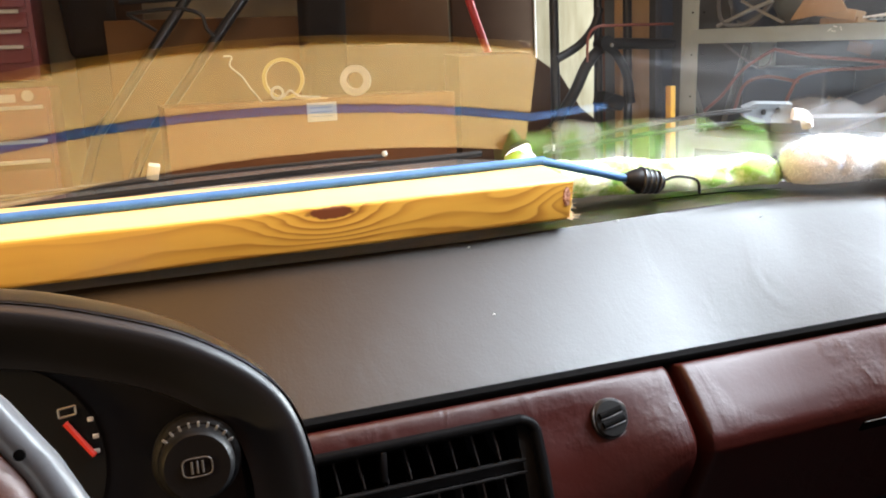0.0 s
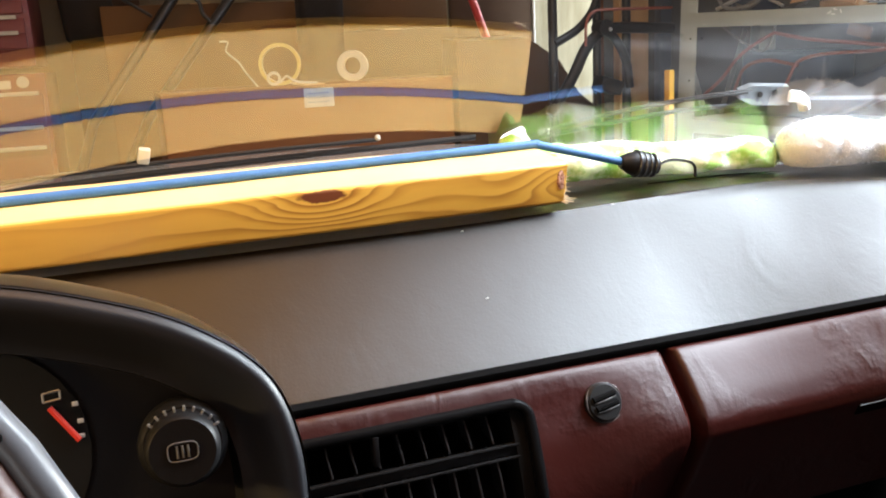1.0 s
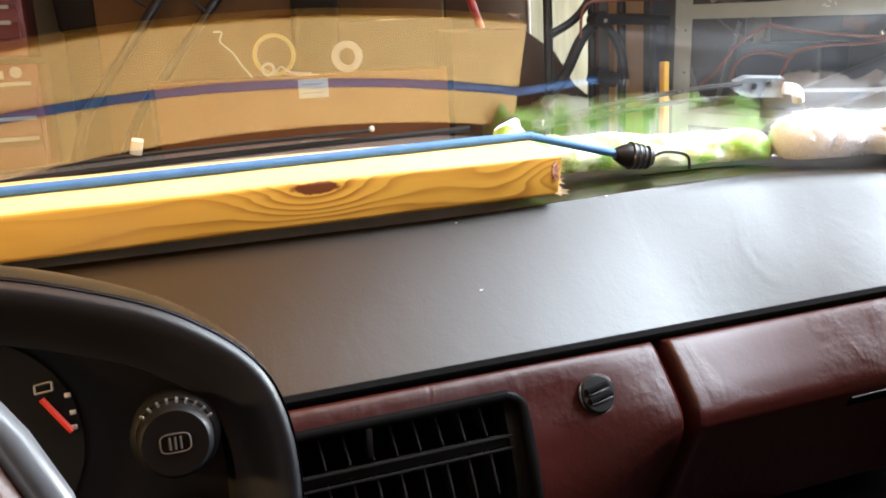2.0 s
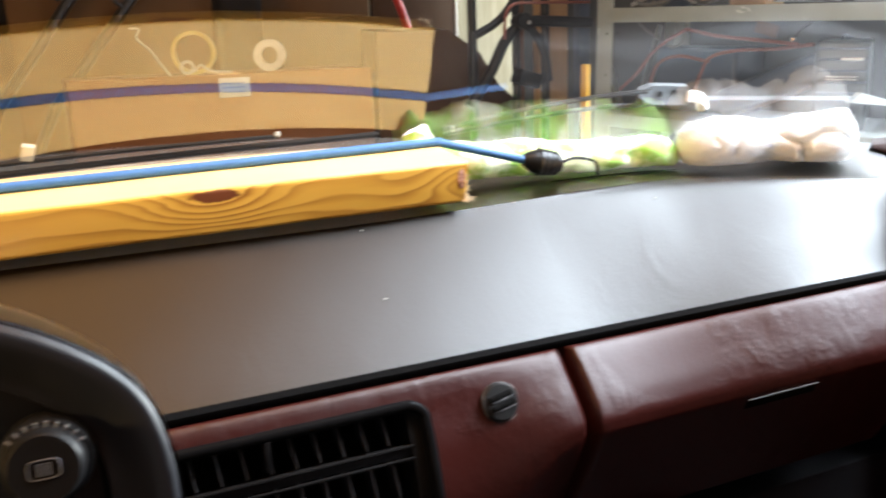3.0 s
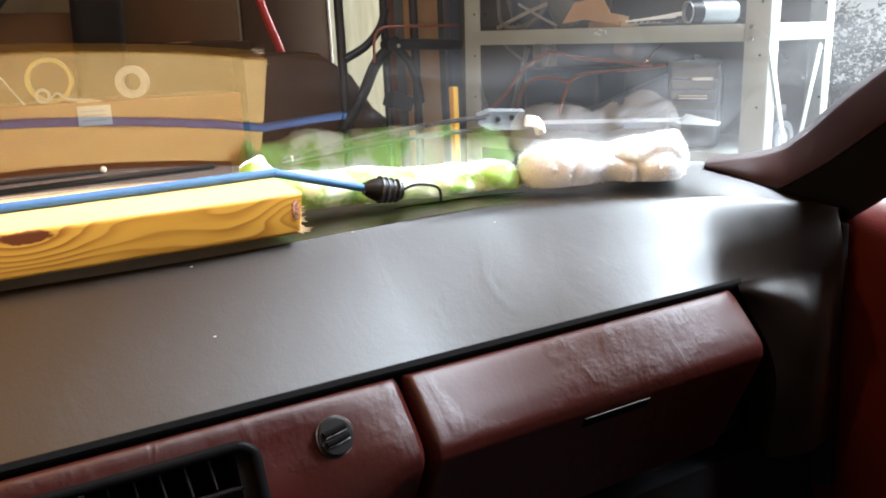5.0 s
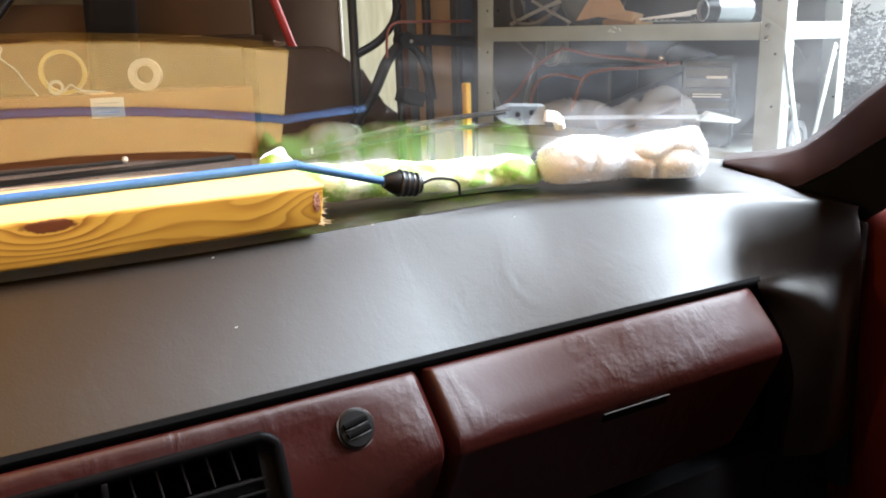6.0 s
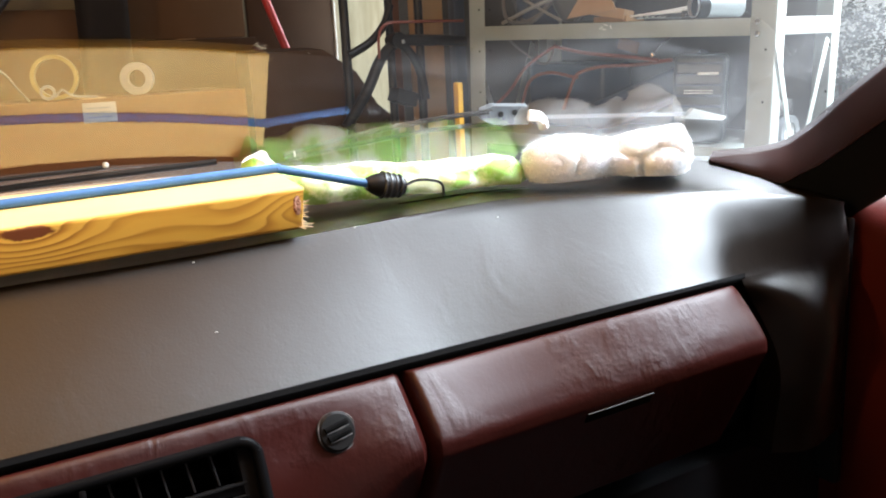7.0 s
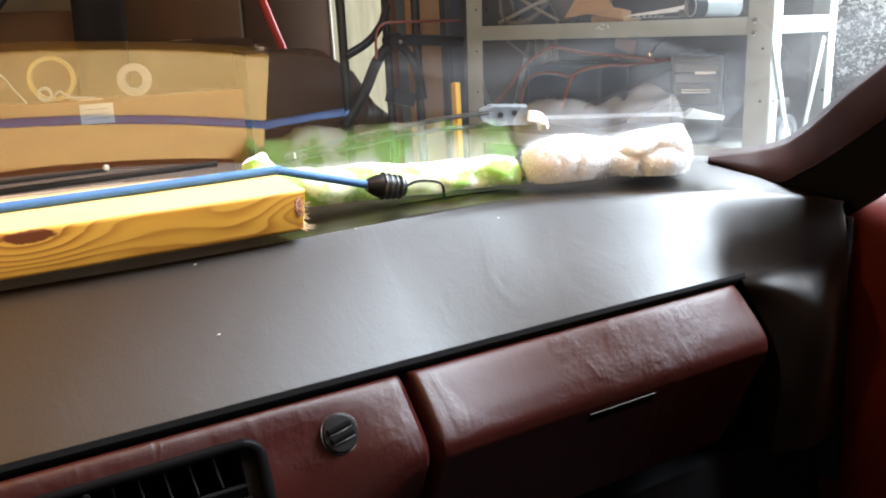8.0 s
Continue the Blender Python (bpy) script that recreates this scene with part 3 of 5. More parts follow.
def bonnet():
    """The car's hood and the black cowl under the glass."""
    t = thing("car_hood", "grey glossy car hood with a crowned middle", "car hood", at=(XC, 1.5, 0.9))

    def f(u, v):
        x = XC + (u - 0.5) * 2 * (0.70 - 0.06 * v)
        s = abs(u - 0.5) * 2
        y = 1.10 - 0.24 * s * s + (0.95 + 0.24 * s * s - 0.05 * s * s) * v
        z = 1.022 - 0.05 * v - 0.03 * v * v - 0.06 * s ** 3
        return (x, y, z)
    part("hood_skin", grid(f, 40, 24, (0, 0, -0.02)), M_PAINT, t)

    def g(u, v):
        x = XC + (u - 0.5) * 1.5
        s = abs(u - 0.5) * 2
        y0 = glass_y(x, 1.0) + 0.012
        y1 = 1.085 - 0.24 * s * s
        y1 = max(y1, y0 + 0.06)
        return (x, y0 + (y1 - y0) * v, 0.978 + 0.019 * v - 0.03 * s ** 3 * v)
    c = thing("cowl", "black plastic cowl panel below the windshield", "cowl", at=(XC, 1.0, 0.95))
    part("cowl_panel", grid(g, 40, 6, (0, 0, -0.02)), M_BLACK, c)
    for x in (-0.56, 0.96):
        w = thing("fender", "grey glossy front fender of the car", "fender", at=(x, 1.4, 0.3))
        part("fender_skin", block((0.12, 1.0, 0.62), (x, 1.45, 0.60), 0.05, seg=4), M_PAINT, w)


bonnet()


def pillar():
    """The trim runs flat along the foot of the glass, then sweeps up the pillar."""
    upper = smooth_path([(0.911, 0.793, 1.007), (0.936, 0.778, 1.009), (0.961, 0.762, 1.011), (0.980, 0.741, 1.018), (0.983, 0.721, 1.031), (0.982, 0.699, 1.047), (0.974, 0.661, 1.076), (0.972, 0.619, 1.107), (0.968, 0.576, 1.138), (0.915, 0.42, 1.25), (0.865, 0.27, 1.37)], 50)
    lower = smooth_path([(0.908, 0.788, 1.003), (0.920, 0.759, 0.995), (0.931, 0.732, 0.987), (0.931, 0.706, 0.984), (0.936, 0.685, 0.996), (0.937, 0.662, 1.009), (0.932, 0.624, 1.034), (0.930, 0.585, 1.062), (0.928, 0.544, 1.092), (0.885, 0.40, 1.20), (0.84, 0.25, 1.33)], 50)

    def along(path, u):
        k = u * 50
        i = min(int(k), 49)
        return path[i].lerp(path[i + 1], k - i)

    def f(u, v):
        a, b = along(upper, u), along(lower, u)
        p = a.lerp(b, v)
        # a padded face: full in the middle, rolled at both edges
        w = (b - a).length
        return p + Vector((-0.55, -0.75, 0.25)) * w * 0.22 * math.sin(v * math.pi) ** 0.8
    o = part("pillar_trim", grid(f, 90, 16, (0.05, 0.04, 0.0)), M_PILLAR)
    tagged(o, "dark reddish-brown padded trim on the windshield pillar", "pillar trim", kind="structure")

    def g(u, v):
        b = along(lower, 0.27 + 0.73 * u)
        return b + Vector((0.004 + 0.066 * v, 0.006 + 0.016 * v, -0.004 - 0.074 * v))
    o = part("door_frame", grid(g, 60, 8, (0.02, 0.02, 0)), M_BLACK)
    tagged(o, "black door frame behind the pillar trim", "door frame", kind="structure")


pillar()

# ---- dashboard ----


def sag(x):
    """How far the passenger's end falls away towards the door."""
    return 0.6 * max(0.0, x - 0.83) ** 2


def crest(x):
    s = max(0, (x - 0.60) / 0.385)
    # set lower and further back on the driver's side, to shade the board's foot
    m = 1 - smoothstep(0.26, 0.68, x)
    return 0.801 - 0.086 * smoothstep(0, 0.75, s) - 0.061 * smoothstep(0.84, 0.985, x) + 0.015 * m, 0.9955 - 0.0215 * s ** 1.5 - 0.0105 * m - sag(x)


PROFILE_MID = [(0.803, 1.0), (0.789, 0.987), (0.745, 0.941), (0.697, 0.889), (0.680, 0.86), (0.660, 0.80), (0.665, 0.70)]
PROFILE_END = [(0.654, 0.960), (0.648, 0.952), (0.645, 0.930), (0.646, 0.905), (0.646, 0.862), (0.645, 0.79), (0.644, 0.70)]


def profile(x):
    k = smoothstep(0.80, 0.95, x)
    cy, cz = crest(x)
    pts = []
    for a, b in zip(PROFILE_MID, PROFILE_END):
        pts.append(((1 - k) * a[0] + k * b[0], (1 - k) * a[1] + k * b[1]))
    pts[0] = (cy, cz)
    # the top rolls over just behind the crest
    q = 1 - 0.72 * smoothstep(0.60, 0.82, x)
    pts[1] = (cy - 0.014 * q + 0.005 * k, cz - 0.013 * q - 0.003 * k)
    # the front edge runs straight as far as the glovebox goes
    e, f = smoothstep(0.855, 0.965, x), smoothstep(0.85, 0.93, x)
    pts[3] = ((1 - e) * 0.697 + e * 0.646, (1 - e) * 0.889 + e * 0.905)
    # the face is flat between crest and edge
    pts[2] = (pts[1][0] * 0.52 + pts[3][0] * 0.48, pts[1][1] * 0.52 + pts[3][1] * 0.48 + 0.006 * k)
    run = (pts[3][0] - 0.5 * (pts[2][0] - pts[3][0]), pts[3][1] - 0.5 * (pts[2][1] - pts[3][1]))
    pts[4] = (run[0] + (pts[4][0] - run[0]) * f, run[1] + (pts[4][1] - run[1]) * f)
    # the end rounds off
    r = max(0, x - 0.965) / 0.02
    dy = 0.02 * (1 - math.sqrt(max(0, 1 - min(1, r) ** 2)))
    return [(y + dy, z) for y, z in pts]


# about where the camera stands
CAMERA_EYE = Vector((0.113, 0.083, 1.147))


def pull_to_eye(p, w=1.0):
    """Draws the passenger's end of the dash towards the camera, keeping its outline in view."""
    return p.lerp(CAMERA_EYE, 0.100 * w * smoothstep(0.46, 0.80, p.x) * (1 - 0.9 * smoothstep(0.815, 0.97, p.x)))


def pad_point(x, s):
    """A place on the pad: s from 0 (crest) to 1 (front edge), to 2 (low on the end)."""
    p = profile(x)
    q = smooth_path([(0, *a) for a in p], 60)
    k = s * 30
    i = min(int(k), 59)
    c = q[i].lerp(q[i + 1], k - i)
    # the padding swells out beside the glovebox
    swell = 0.036 * smoothstep(0.98, 1.52, s) * (1 - 0.5 * smoothstep(1.5, 2.0, s)) * smoothstep(0.835, 0.890, x) * (1 - smoothstep(0.89, 0.965, x))
    return pull_to_eye(Vector((x, c.y - swell, c.z)), max(0.0, min(1.0, s)) - 0.75 * smoothstep(1.05, 1.7, s))


dash = thing("dashboard", "brown-black padded vinyl dashboard with burgundy lower panels", "dashboard", at=(XC, 0.8, 0.7))


def pad():
    def top(u, v):
        x = -0.56 + u * (0.985 + 0.56)
        if v < 0.4:
            w = 1 - v / 0.4
            cz = crest(x)[1]
            c = pad_point(x, 0)
            yb = glass_y(x, 1.0) + 0.01
            return (x, c.y + (yb - c.y) * w, cz - 0.001 * smoothstep(0, 0.1, w) + 0.45 * (0.9955 - cz) * w + 0.024 * smoothstep(0.72, 0.88, x) * w)
        return pad_point(x, (v - 0.4) / 0.6)
    part("top_pad", grid(top, 260, 40), M_PAD, dash)

    def lip(u, v):
        x = -0.56 + u * (0.862 + 0.56)
        if v < 0.3:
            # the piping overlaps the pad's edge
            return pad_point(x, 0.966 + 0.034 * v / 0.3) + Vector((0, -0.0005, 0.0006))
        c = pad_point(x, 1)
        v = (v - 0.3) / 0.7
        a = v * math.pi * 0.75
        return Vector((c.x, c.y + 0.0045 - 0.005 * math.cos(a) + 0.03 * max(0, v - 0.6), c.z + 0.0006 * (1 - v) - 0.006 * math.sin(a) - 0.002 * v))
    part("pad_lip", grid(lip, 90, 20), M_SEAM, dash)

    def end(u, v):
        x = 0.858 + u * (0.985 - 0.858)
        return pad_point(x, 1 + v)
    part("end_pad", grid(end, 60, 24, (0, 0.03, 0)), M_PAD, dash, "black padded end of the dashboard")
    part("end_face", block((0.012, 0.27, 0.32), (0.979, 0.785, 0.785), 0.004), M_BLACK, dash)
    # hidden block, added to stop light leaking past the end pad
    part("light_stop", block((0.56, 0.17, 0.26), (0.692, 0.815, 0.74), 0.004), M_BLACK, dash)
    part("knee_panel", block((1.55, 0.05, 0.42), (0.21, 0.70, 0.49), 0.01), M_BLACK, dash)
    # a black strip stands in for the shaded gap behind the lip
    part("gap_strip", block((1.42, 0.02, 0.03), (0.15, 0.722, 0.876), 0.002), M_SEAM, dash)

    def slot(u, v):
        x = -0.3 + 1.12 * u
        y = 0.884 - 0.124 * (x - 0.438) + 0.004 * v
        return (x, y, crest(x)[1] - 0.0004)
    part("defroster_seam", grid(slot, 40, 1, (0, 0, -0.003)), M_SEAM, dash)


pad()

def lint():
    for x, at in ((0.297, 0.66), (0.300, 0.18), (0.452, 0.03), (0.60, 0.35)):
        t = thing("lint_speck", "tiny white speck of lint on the dashboard", "lint", "lint on the dashboard", at=tuple(pad_point(x, at)))
        p = pad_point(x, at)
        part("fibre", tube([p + Vector((-0.0010, -0.0005, 0.0006)), p + Vector((0.0, -0.0008, 0.0011)), p + Vector((0.0011, -0.0004, 0.0007))], 0.0004, 5, 6), M_PAPER, t)


lint()

PANEL = [(0.699, 0.882), (0.693, 0.884), (0.687, 0.878), (0.677, 0.855), (0.664, 0.825), (0.654, 0.785), (0.655, 0.74), (0.672, 0.66)]


# the glovebox door turns under sharply below its middle
DOOR = [(0.699, 0.882), (0.693, 0.884), (0.685, 0.8795), (0.669, 0.863), (0.653, 0.845), (0.645, 0.829), (0.652, 0.806), (0.705, 0.70)]


def panel_point(x, v, prof=PANEL):
    if prof is PANEL:
        # towards the glovebox the panel takes on the door's section
        k = smoothstep(0.32, 0.43, x)
        prof = [(a[0] + (b[0] - a[0]) * k, a[1] + (b[1] - a[1]) * k) for a, b in zip(PANEL, DOOR)]
    q = smooth_path([(0, *a) for a in prof], 56)
    k = v * 56
    i = min(int(k), 55)
    c = q[i].lerp(q[i + 1], k - i)
    return pull_to_eye(Vector((x, c.y, c.z)))


def rolled(x0, x1, r0, prof=PANEL, r1=None):
    """A padded panel between two x, its ends rolled back by the radii r0 and r1."""
    def f(u, v):
        x = x0 + (x1 - x0) * u
        d = min(x - x0, x1 - x)
        r = r0 if r1 is None or x - x0 < x1 - x else r1
        back = 0 if d > r else r - math.sqrt(max(0, r * r - (r - d) ** 2))
        p = panel_point(x, v, prof)
        return p + Vector((0, back * 0.9, -back * 0.35 * (1 - v)))
    return f


def glovebox():
    d = part("glovebox_door", grid(rolled(0.4375, 0.850, 0.006, DOOR, 0.020), 140, 40, (0, 0.02, 0)), M_RED, dash, "burgundy padded glovebox door")
    # black strip for the latch's shaded recess, under a thin pale edge
    v0, v1 = (next(k / 200 for k in range(60, 200) if panel_point(0.634, k / 200, DOOR).z < z) for z in (0.8360, 0.8275))
    part("latch", grid(lambda u, v: panel_point(0.594 + 0.080 * u, v0 + (v1 - v0) * v, DOOR) + Vector((-0.0003, -0.0016, 0.0004)), 10, 4, (0, 0.004, 0)), M_SEAM, d, "black strip for the glovebox latch's recess")
    part("latch_edge", tube([panel_point(0.594 + 0.016 * i, v0, DOOR) + Vector((-0.0004, -0.0022, 0.0006)) for i in range(6)], 0.0006, 12, 6), M_GREYL, d, "thin pale edge of the latch")


glovebox()


def centre_panel():
    # the panel leaves an opening for the air vent
    VX0, VX1, V0, V1 = 0.085, 0.302, 0.345, 0.86
    full = rolled(0.02, 0.431, 0.012)

    def at(x, v):
        return full((x - 0.02) / 0.411, v)
    a = grid(lambda u, v: at(0.02 + 0.411 * u, v * V0), 50, 8)
    b = grid(lambda u, v: at(VX1 + (0.431 - VX1) * u, V0 + (1 - V0) * v), 16, 30)
    c = grid(lambda u, v: at(0.02 + (VX0 - 0.02) * u, V0 + (1 - V0) * v), 6, 30)
    # the opening's upper corner is round
    per = (V1 - V0) / (at(VX1, V1) - at(VX1, V0)).length
    R = 0.021

    def corner(x):
        k = max(0.0, (x - (VX1 - R)) / R)
        return V0 + R * per * (1 - math.sqrt(max(0.0, 1 - k * k)))
    e = grid(lambda u, v: at(VX1 - R + R * u, V0 + (corner(VX1 - R + R * u) - V0) * v), 14, 4)
    d = part("centre_panel", join(a, b, c, e), M_RED, dash, "burgundy vinyl panel round the vent")
    # vent frame, a rounded black surround
    v = part("air_vent", grid(lambda u, w: at(VX0 + (VX1 - VX0) * u, V0 + (V1 - V0) * w) + Vector((0, 0.055, 0)), 6, 6), M_SEAM, dash, "black slatted air vent")
    inset = 0.0042
    run = [at(VX0 + (VX1 - R - VX0) * k / 4, V0 + inset * per) for k in range(5)]
    run += [at(VX1 - R + (R - inset) * math.sin(k * math.pi / 12), V0 + per * (R - (R - inset) * math.cos(k * math.pi / 12))) for k in range(1, 6)]
    run += [at(VX1 - inset, V0 + per * R + (V1 - V0 - per * R) * k / 4) for k in range(5)]
    part("vent_rim", tube([p + Vector((0, 0.0022, 0)) for p in run], 0.0048, 70, 12), M_GLOSSK, v, "glossy black rounded rim")
    part("vent_side", grid(lambda u, w: at(VX1 - 0.0185 + 0.018 * u, V0 + 0.02 + (V1 - V0) * w) + Vector((0, 0.006, 0)), 4, 12, (0, 0.03, 0)), M_VENT, v)
    part("vent_head", grid(lambda u, w: at(VX0 + (VX1 - VX0) * w, V0 + 0.03 * u) + Vector((0, 0.006, 0)), 2, 12, (0, 0.03, 0)), M_VENT, v)
    # upright slats in two rows, a double bar between them
    for row, (w0, w1) in enumerate(((0.372, 0.512), (0.560, 0.68))):
        for i in range(11):
            x = VX0 + 0.0158 + (i - 1) * 0.01815 + 0.003 * row
            if i == 0:
                x = VX0 + 0.0012
            q0, q1 = at(x, w0), at(x, w1)
            part("slat", join(tube([q0 + Vector((0, 0.010, -0.001)), q0.lerp(q1, 0.5) + Vector((0.001, 0.009, 0)), q1 + Vector((0.0025, 0.010, 0.001))], 0.0008, 6, 6),
                              grid(lambda u, w: q0.lerp(q1, u) + Vector((0.0025 * u + 0.003 * w, 0.010 + 0.03 * w, 0)), 2, 1)), M_DARKWIRE, v)
    for w, r in ((0.518, 0.0016), (0.556, 0.0014)):
        q0, q1 = at(VX0, w), at(VX1 - 0.016, w)
        part("vent_bar", tube([q0 + Vector((0, 0.007, 0)), q1 + Vector((0, 0.007, 0))], r, 2, 8, soft=False), M_VENT, v)
    q0, q1 = at(VX0, 0.537), at(VX1 - 0.016, 0.537)
    part("vent_bar", block((VX1 - VX0 - 0.02, 0.006, 0.008), (q0 + q1) / 2 + Vector((0, 0.012, 0)), 0.001), M_BLACK, v)
    mid = at(0.1735, 0.44)
    part("vent_tab", block((0.005, 0.010, 0.024), mid + Vector((0, 0.008, 0)), 0.0015), M_BLACK, v)
    # the round sensor with two slots
    c0 = panel_point(0.361, 0.432) + Vector((0, 0.001, 0))
    ax = Vector((0, -0.86, 0.42))
    s = part("sensor_button", lathe([(0.0, 0.0), (0.0165, 0.0), (0.0165, 0.002), (0.014, 0.0045), (0.0, 0.0052)], 28, ax, c0), M_SENSOR, dash, "grey round sensor with two dark slots")
    ax.normalize()
    sx = (Vector((1, 0, 0)) - ax * ax.x).normalized()
    sy = ax.cross(sx).normalized()
    if sy.z < 0:
        sy = -sy
    sx, sy = sx * 0.985 + sy * 0.17, sy * 0.985 - sx * 0.17
    worn = [c0 + ax * (0.0026 + 0.0004 * math.sin(5 * a)) + (sx * math.cos(a) + sy * math.sin(a)) * 0.0158 for a in (2 * math.pi * j / 36 for j in range(37))]
    part("worn_rim", tube(worn, lambda k: 0.0005 + 0.0004 * math.sin(17 * k), 60, 6), M_CHIP_GLINT, s, "chipped pale edge")
    # black bars stand in for the shaded slots, pale slivers for their glints
    for d in (-0.0030, 0.0046):
        q = c0 + ax * 0.0050 + sy * d
        part("slot", tube([q - sx * 0.0100, q + sx * 0.0100], 0.0027, 1, 8, soft=False), M_SEAM, s)
        part("slot_glint", tube([q - sx * 0.0095 - sy * 0.0030 + ax * 0.0006, q - sy * 0.0033 + ax * 0.0009, q + sx * 0.0100 - sy * 0.0028 + ax * 0.0006], lambda k: 0.0003 + 0.0004 * k, 10, 6), M_CHIP_GLINT, s)


centre_panel()

# ---- instrument cluster and wheel ----


def cluster():
    t = thing("instrument_cluster", "black instrument hood with gauges and a round dial", "instrument cluster", at=(-0.12, 0.6, 0.85))

    def arch(a, y):
        """The hood's outline, from low at the right end over the top to the left."""
        pts = [(0.098, 0.70), (0.100, 0.80), (0.1015, 0.88), (0.1015, 0.937), (0.087, 0.979), (0.048, 1.011), (0.0, 1.031), (-0.05, 1.044), (-0.12, 1.052), (-0.25, 1.052)]
        q = smooth_path([(x, 0, z) for x, z in pts], 54)
        k = a * 54
        i = min(int(k), 53)
        c = q[i].lerp(q[i + 1], k - i)
        return Vector((c.x, y, c.z))

    def inward(a, d):
        p = arch(a, 0)
        q = arch(min(1, a + 0.01), 0) - arch(max(0, a - 0.01), 0)
        n = Vector((-q.z, 0, q.x)).normalized()
        if n.dot(Vector((-0.12, 0, 0.88)) - p) < 0:
            n = -n
        return p + n * d

    def lean(p, y):
        # the hood's face leans back towards the top
        return Vector((p.x, y + 0.22 * (p.z - 0.95), p.z))

    def shell(u, v):
        p = lean(inward(u, 0.004), 0.545)
        c = Vector((-0.12, 0.60, 0.86))
        p = c + (p - c) * (1 - 0.40 * v * v - 0.05 * v)
        p.y += 0.22 * v
        return p
    part("hood_shell", grid(shell, 60, 10), M_PAD, t)

    def groove(u, v):
        return lean(inward(u, 0.0045 + 0.002 * math.sin(v * math.pi)), 0.546 - 0.003 * v)
    part("hood_seam", grid(groove, 60, 3), M_SEAM, t)

    def fascia(u, v):
        # rounds over quickly at the edge, then a broad band that sinks inwards
        w = v * v
        y = 0.546 - 0.0065 * math.sin(min(1, w / 0.16) * math.pi / 2) + 0.012 * smoothstep(0.2, 1.0, w)
        return lean(inward(u, 0.004 + 0.034 * w), y)
    part("hood_fascia", grid(fascia, 60, 18), M_FASCIA, t)

    def inner(u, v):
        return lean(inward(u, 0.038 + 0.004 * v), 0.5515 + 0.012 * v)
    part("hood_throat", grid(inner, 60, 4), M_BLACK, t)

    def face(u, v):
        c = Vector((-0.12, 0, 0.86))
        return lean(c + (inward(u, 0.041) - c) * v, 0.562)
    part("bezel", grid(face, 60, 6), M_BLACK, t)
    # the dial with a knurled collar
    ax = Vector((-0.05, -0.95, 0.22)).normalized()
    c0 = Vector((0.0375, 0.550, 0.9455))
    part("dial_base", lathe([(0.0, -0.01), (0.0225, -0.01), (0.0225, 0.004), (0.0195, 0.008), (0, 0.008)], 36, ax, c0), M_BLACK, t)
    dial = part("dial", lathe([(0.0, 0.0), (0.0185, 0.0), (0.0185, 0.020), (0.0175, 0.024), (0.0160, 0.026), (0.0, 0.0255)], 36, ax, c0), M_BLACK, t, "black round dimmer dial with pale ticks")
    up = Vector((0, 0.22, 0.95)).normalized()
    rt = ax.cross(up).normalized()
    if rt.x < 0:
        rt = -rt
    for i in range(9):
        a = radians(28 + i * 13.5)
        p = c0 + ax * 0.017 + (rt * math.cos(a) + up * math.sin(a)) * 0.0188
        part("tick", block((0.0012, 0.0016, 0.005), p, 0.0003, (0, math.degrees(math.pi / 2 - a), 0)), M_STEEL, dial)
    q = c0 + ax * 0.0262
    loop = [q + rt * (0.0072 * math.copysign(abs(math.cos(k)) ** 0.5, math.cos(k))) + up * (0.0046 * math.copysign(abs(math.sin(k)) ** 0.5, math.sin(k))) for k in (2 * math.pi * j / 24 for j in range(25))]
    part("heat_frame", tube(loop, 0.0004, 24, 6, soft=False), M_GREYL, dial)
    for d in (-0.0026, 0.0, 0.0026):
        part("heat_bar", tube([q + rt * d - up * 0.003, q + rt * d + up * 0.003], 0.0006, 1, 6, soft=False), M_GREYL, dial)
    part("lower_knob", lathe([(0.0, 0.0), (0.0185, 0.0), (0.0185, 0.018), (0.016, 0.022), (0, 0.022)], 32, ax, c0 + Vector((0.003, -0.012, -0.052))), M_BLACK, t)
    # gauge with its needle
    g0 = Vector((-0.0635, 0.5600, 0.951))
    gax = Vector((0, -0.976, 0.215))
    gauge = part("gauge", lathe([(0.0, 0), (0.057, 0), (0.057, 0.002), (0, 0.002)], 40, gax, g0), M_GAUGE, t, "dark round gauge with a red needle")
    gu = Vector((0, 0.215, 0.976))
    def gp(x, z):
        return g0 + gax * 0.0035 + Vector((x, 0, 0)) + gu * z
    part("needle", tube([gp(0.040, 0.021), gp(0.0520, 0.0025)], lambda s: 0.0017, 2, 6, soft=False), M_NEEDLE, gauge)
    for x, z in ((0.0520, 0.021), (0.0535, 0.012), (0.0532, 0.0045)):
        part("gauge_mark", block((0.003, 0.001, 0.0024), gp(x, z), 0.0004), M_WHITE, gauge)
    for a, b, c, d in ((0.0375, 0.0240, 0.0455, 0.0247), (0.0455, 0.0247, 0.0455, 0.0290), (0.0455, 0.0290, 0.0375, 0.0283), (0.0375, 0.0283, 0.0375, 0.0240)):
        part("gauge_symbol", tube([gp(a, b), gp(c, d)], 0.0006, 1, 6, soft=False), M_STEEL, gauge)


cluster()


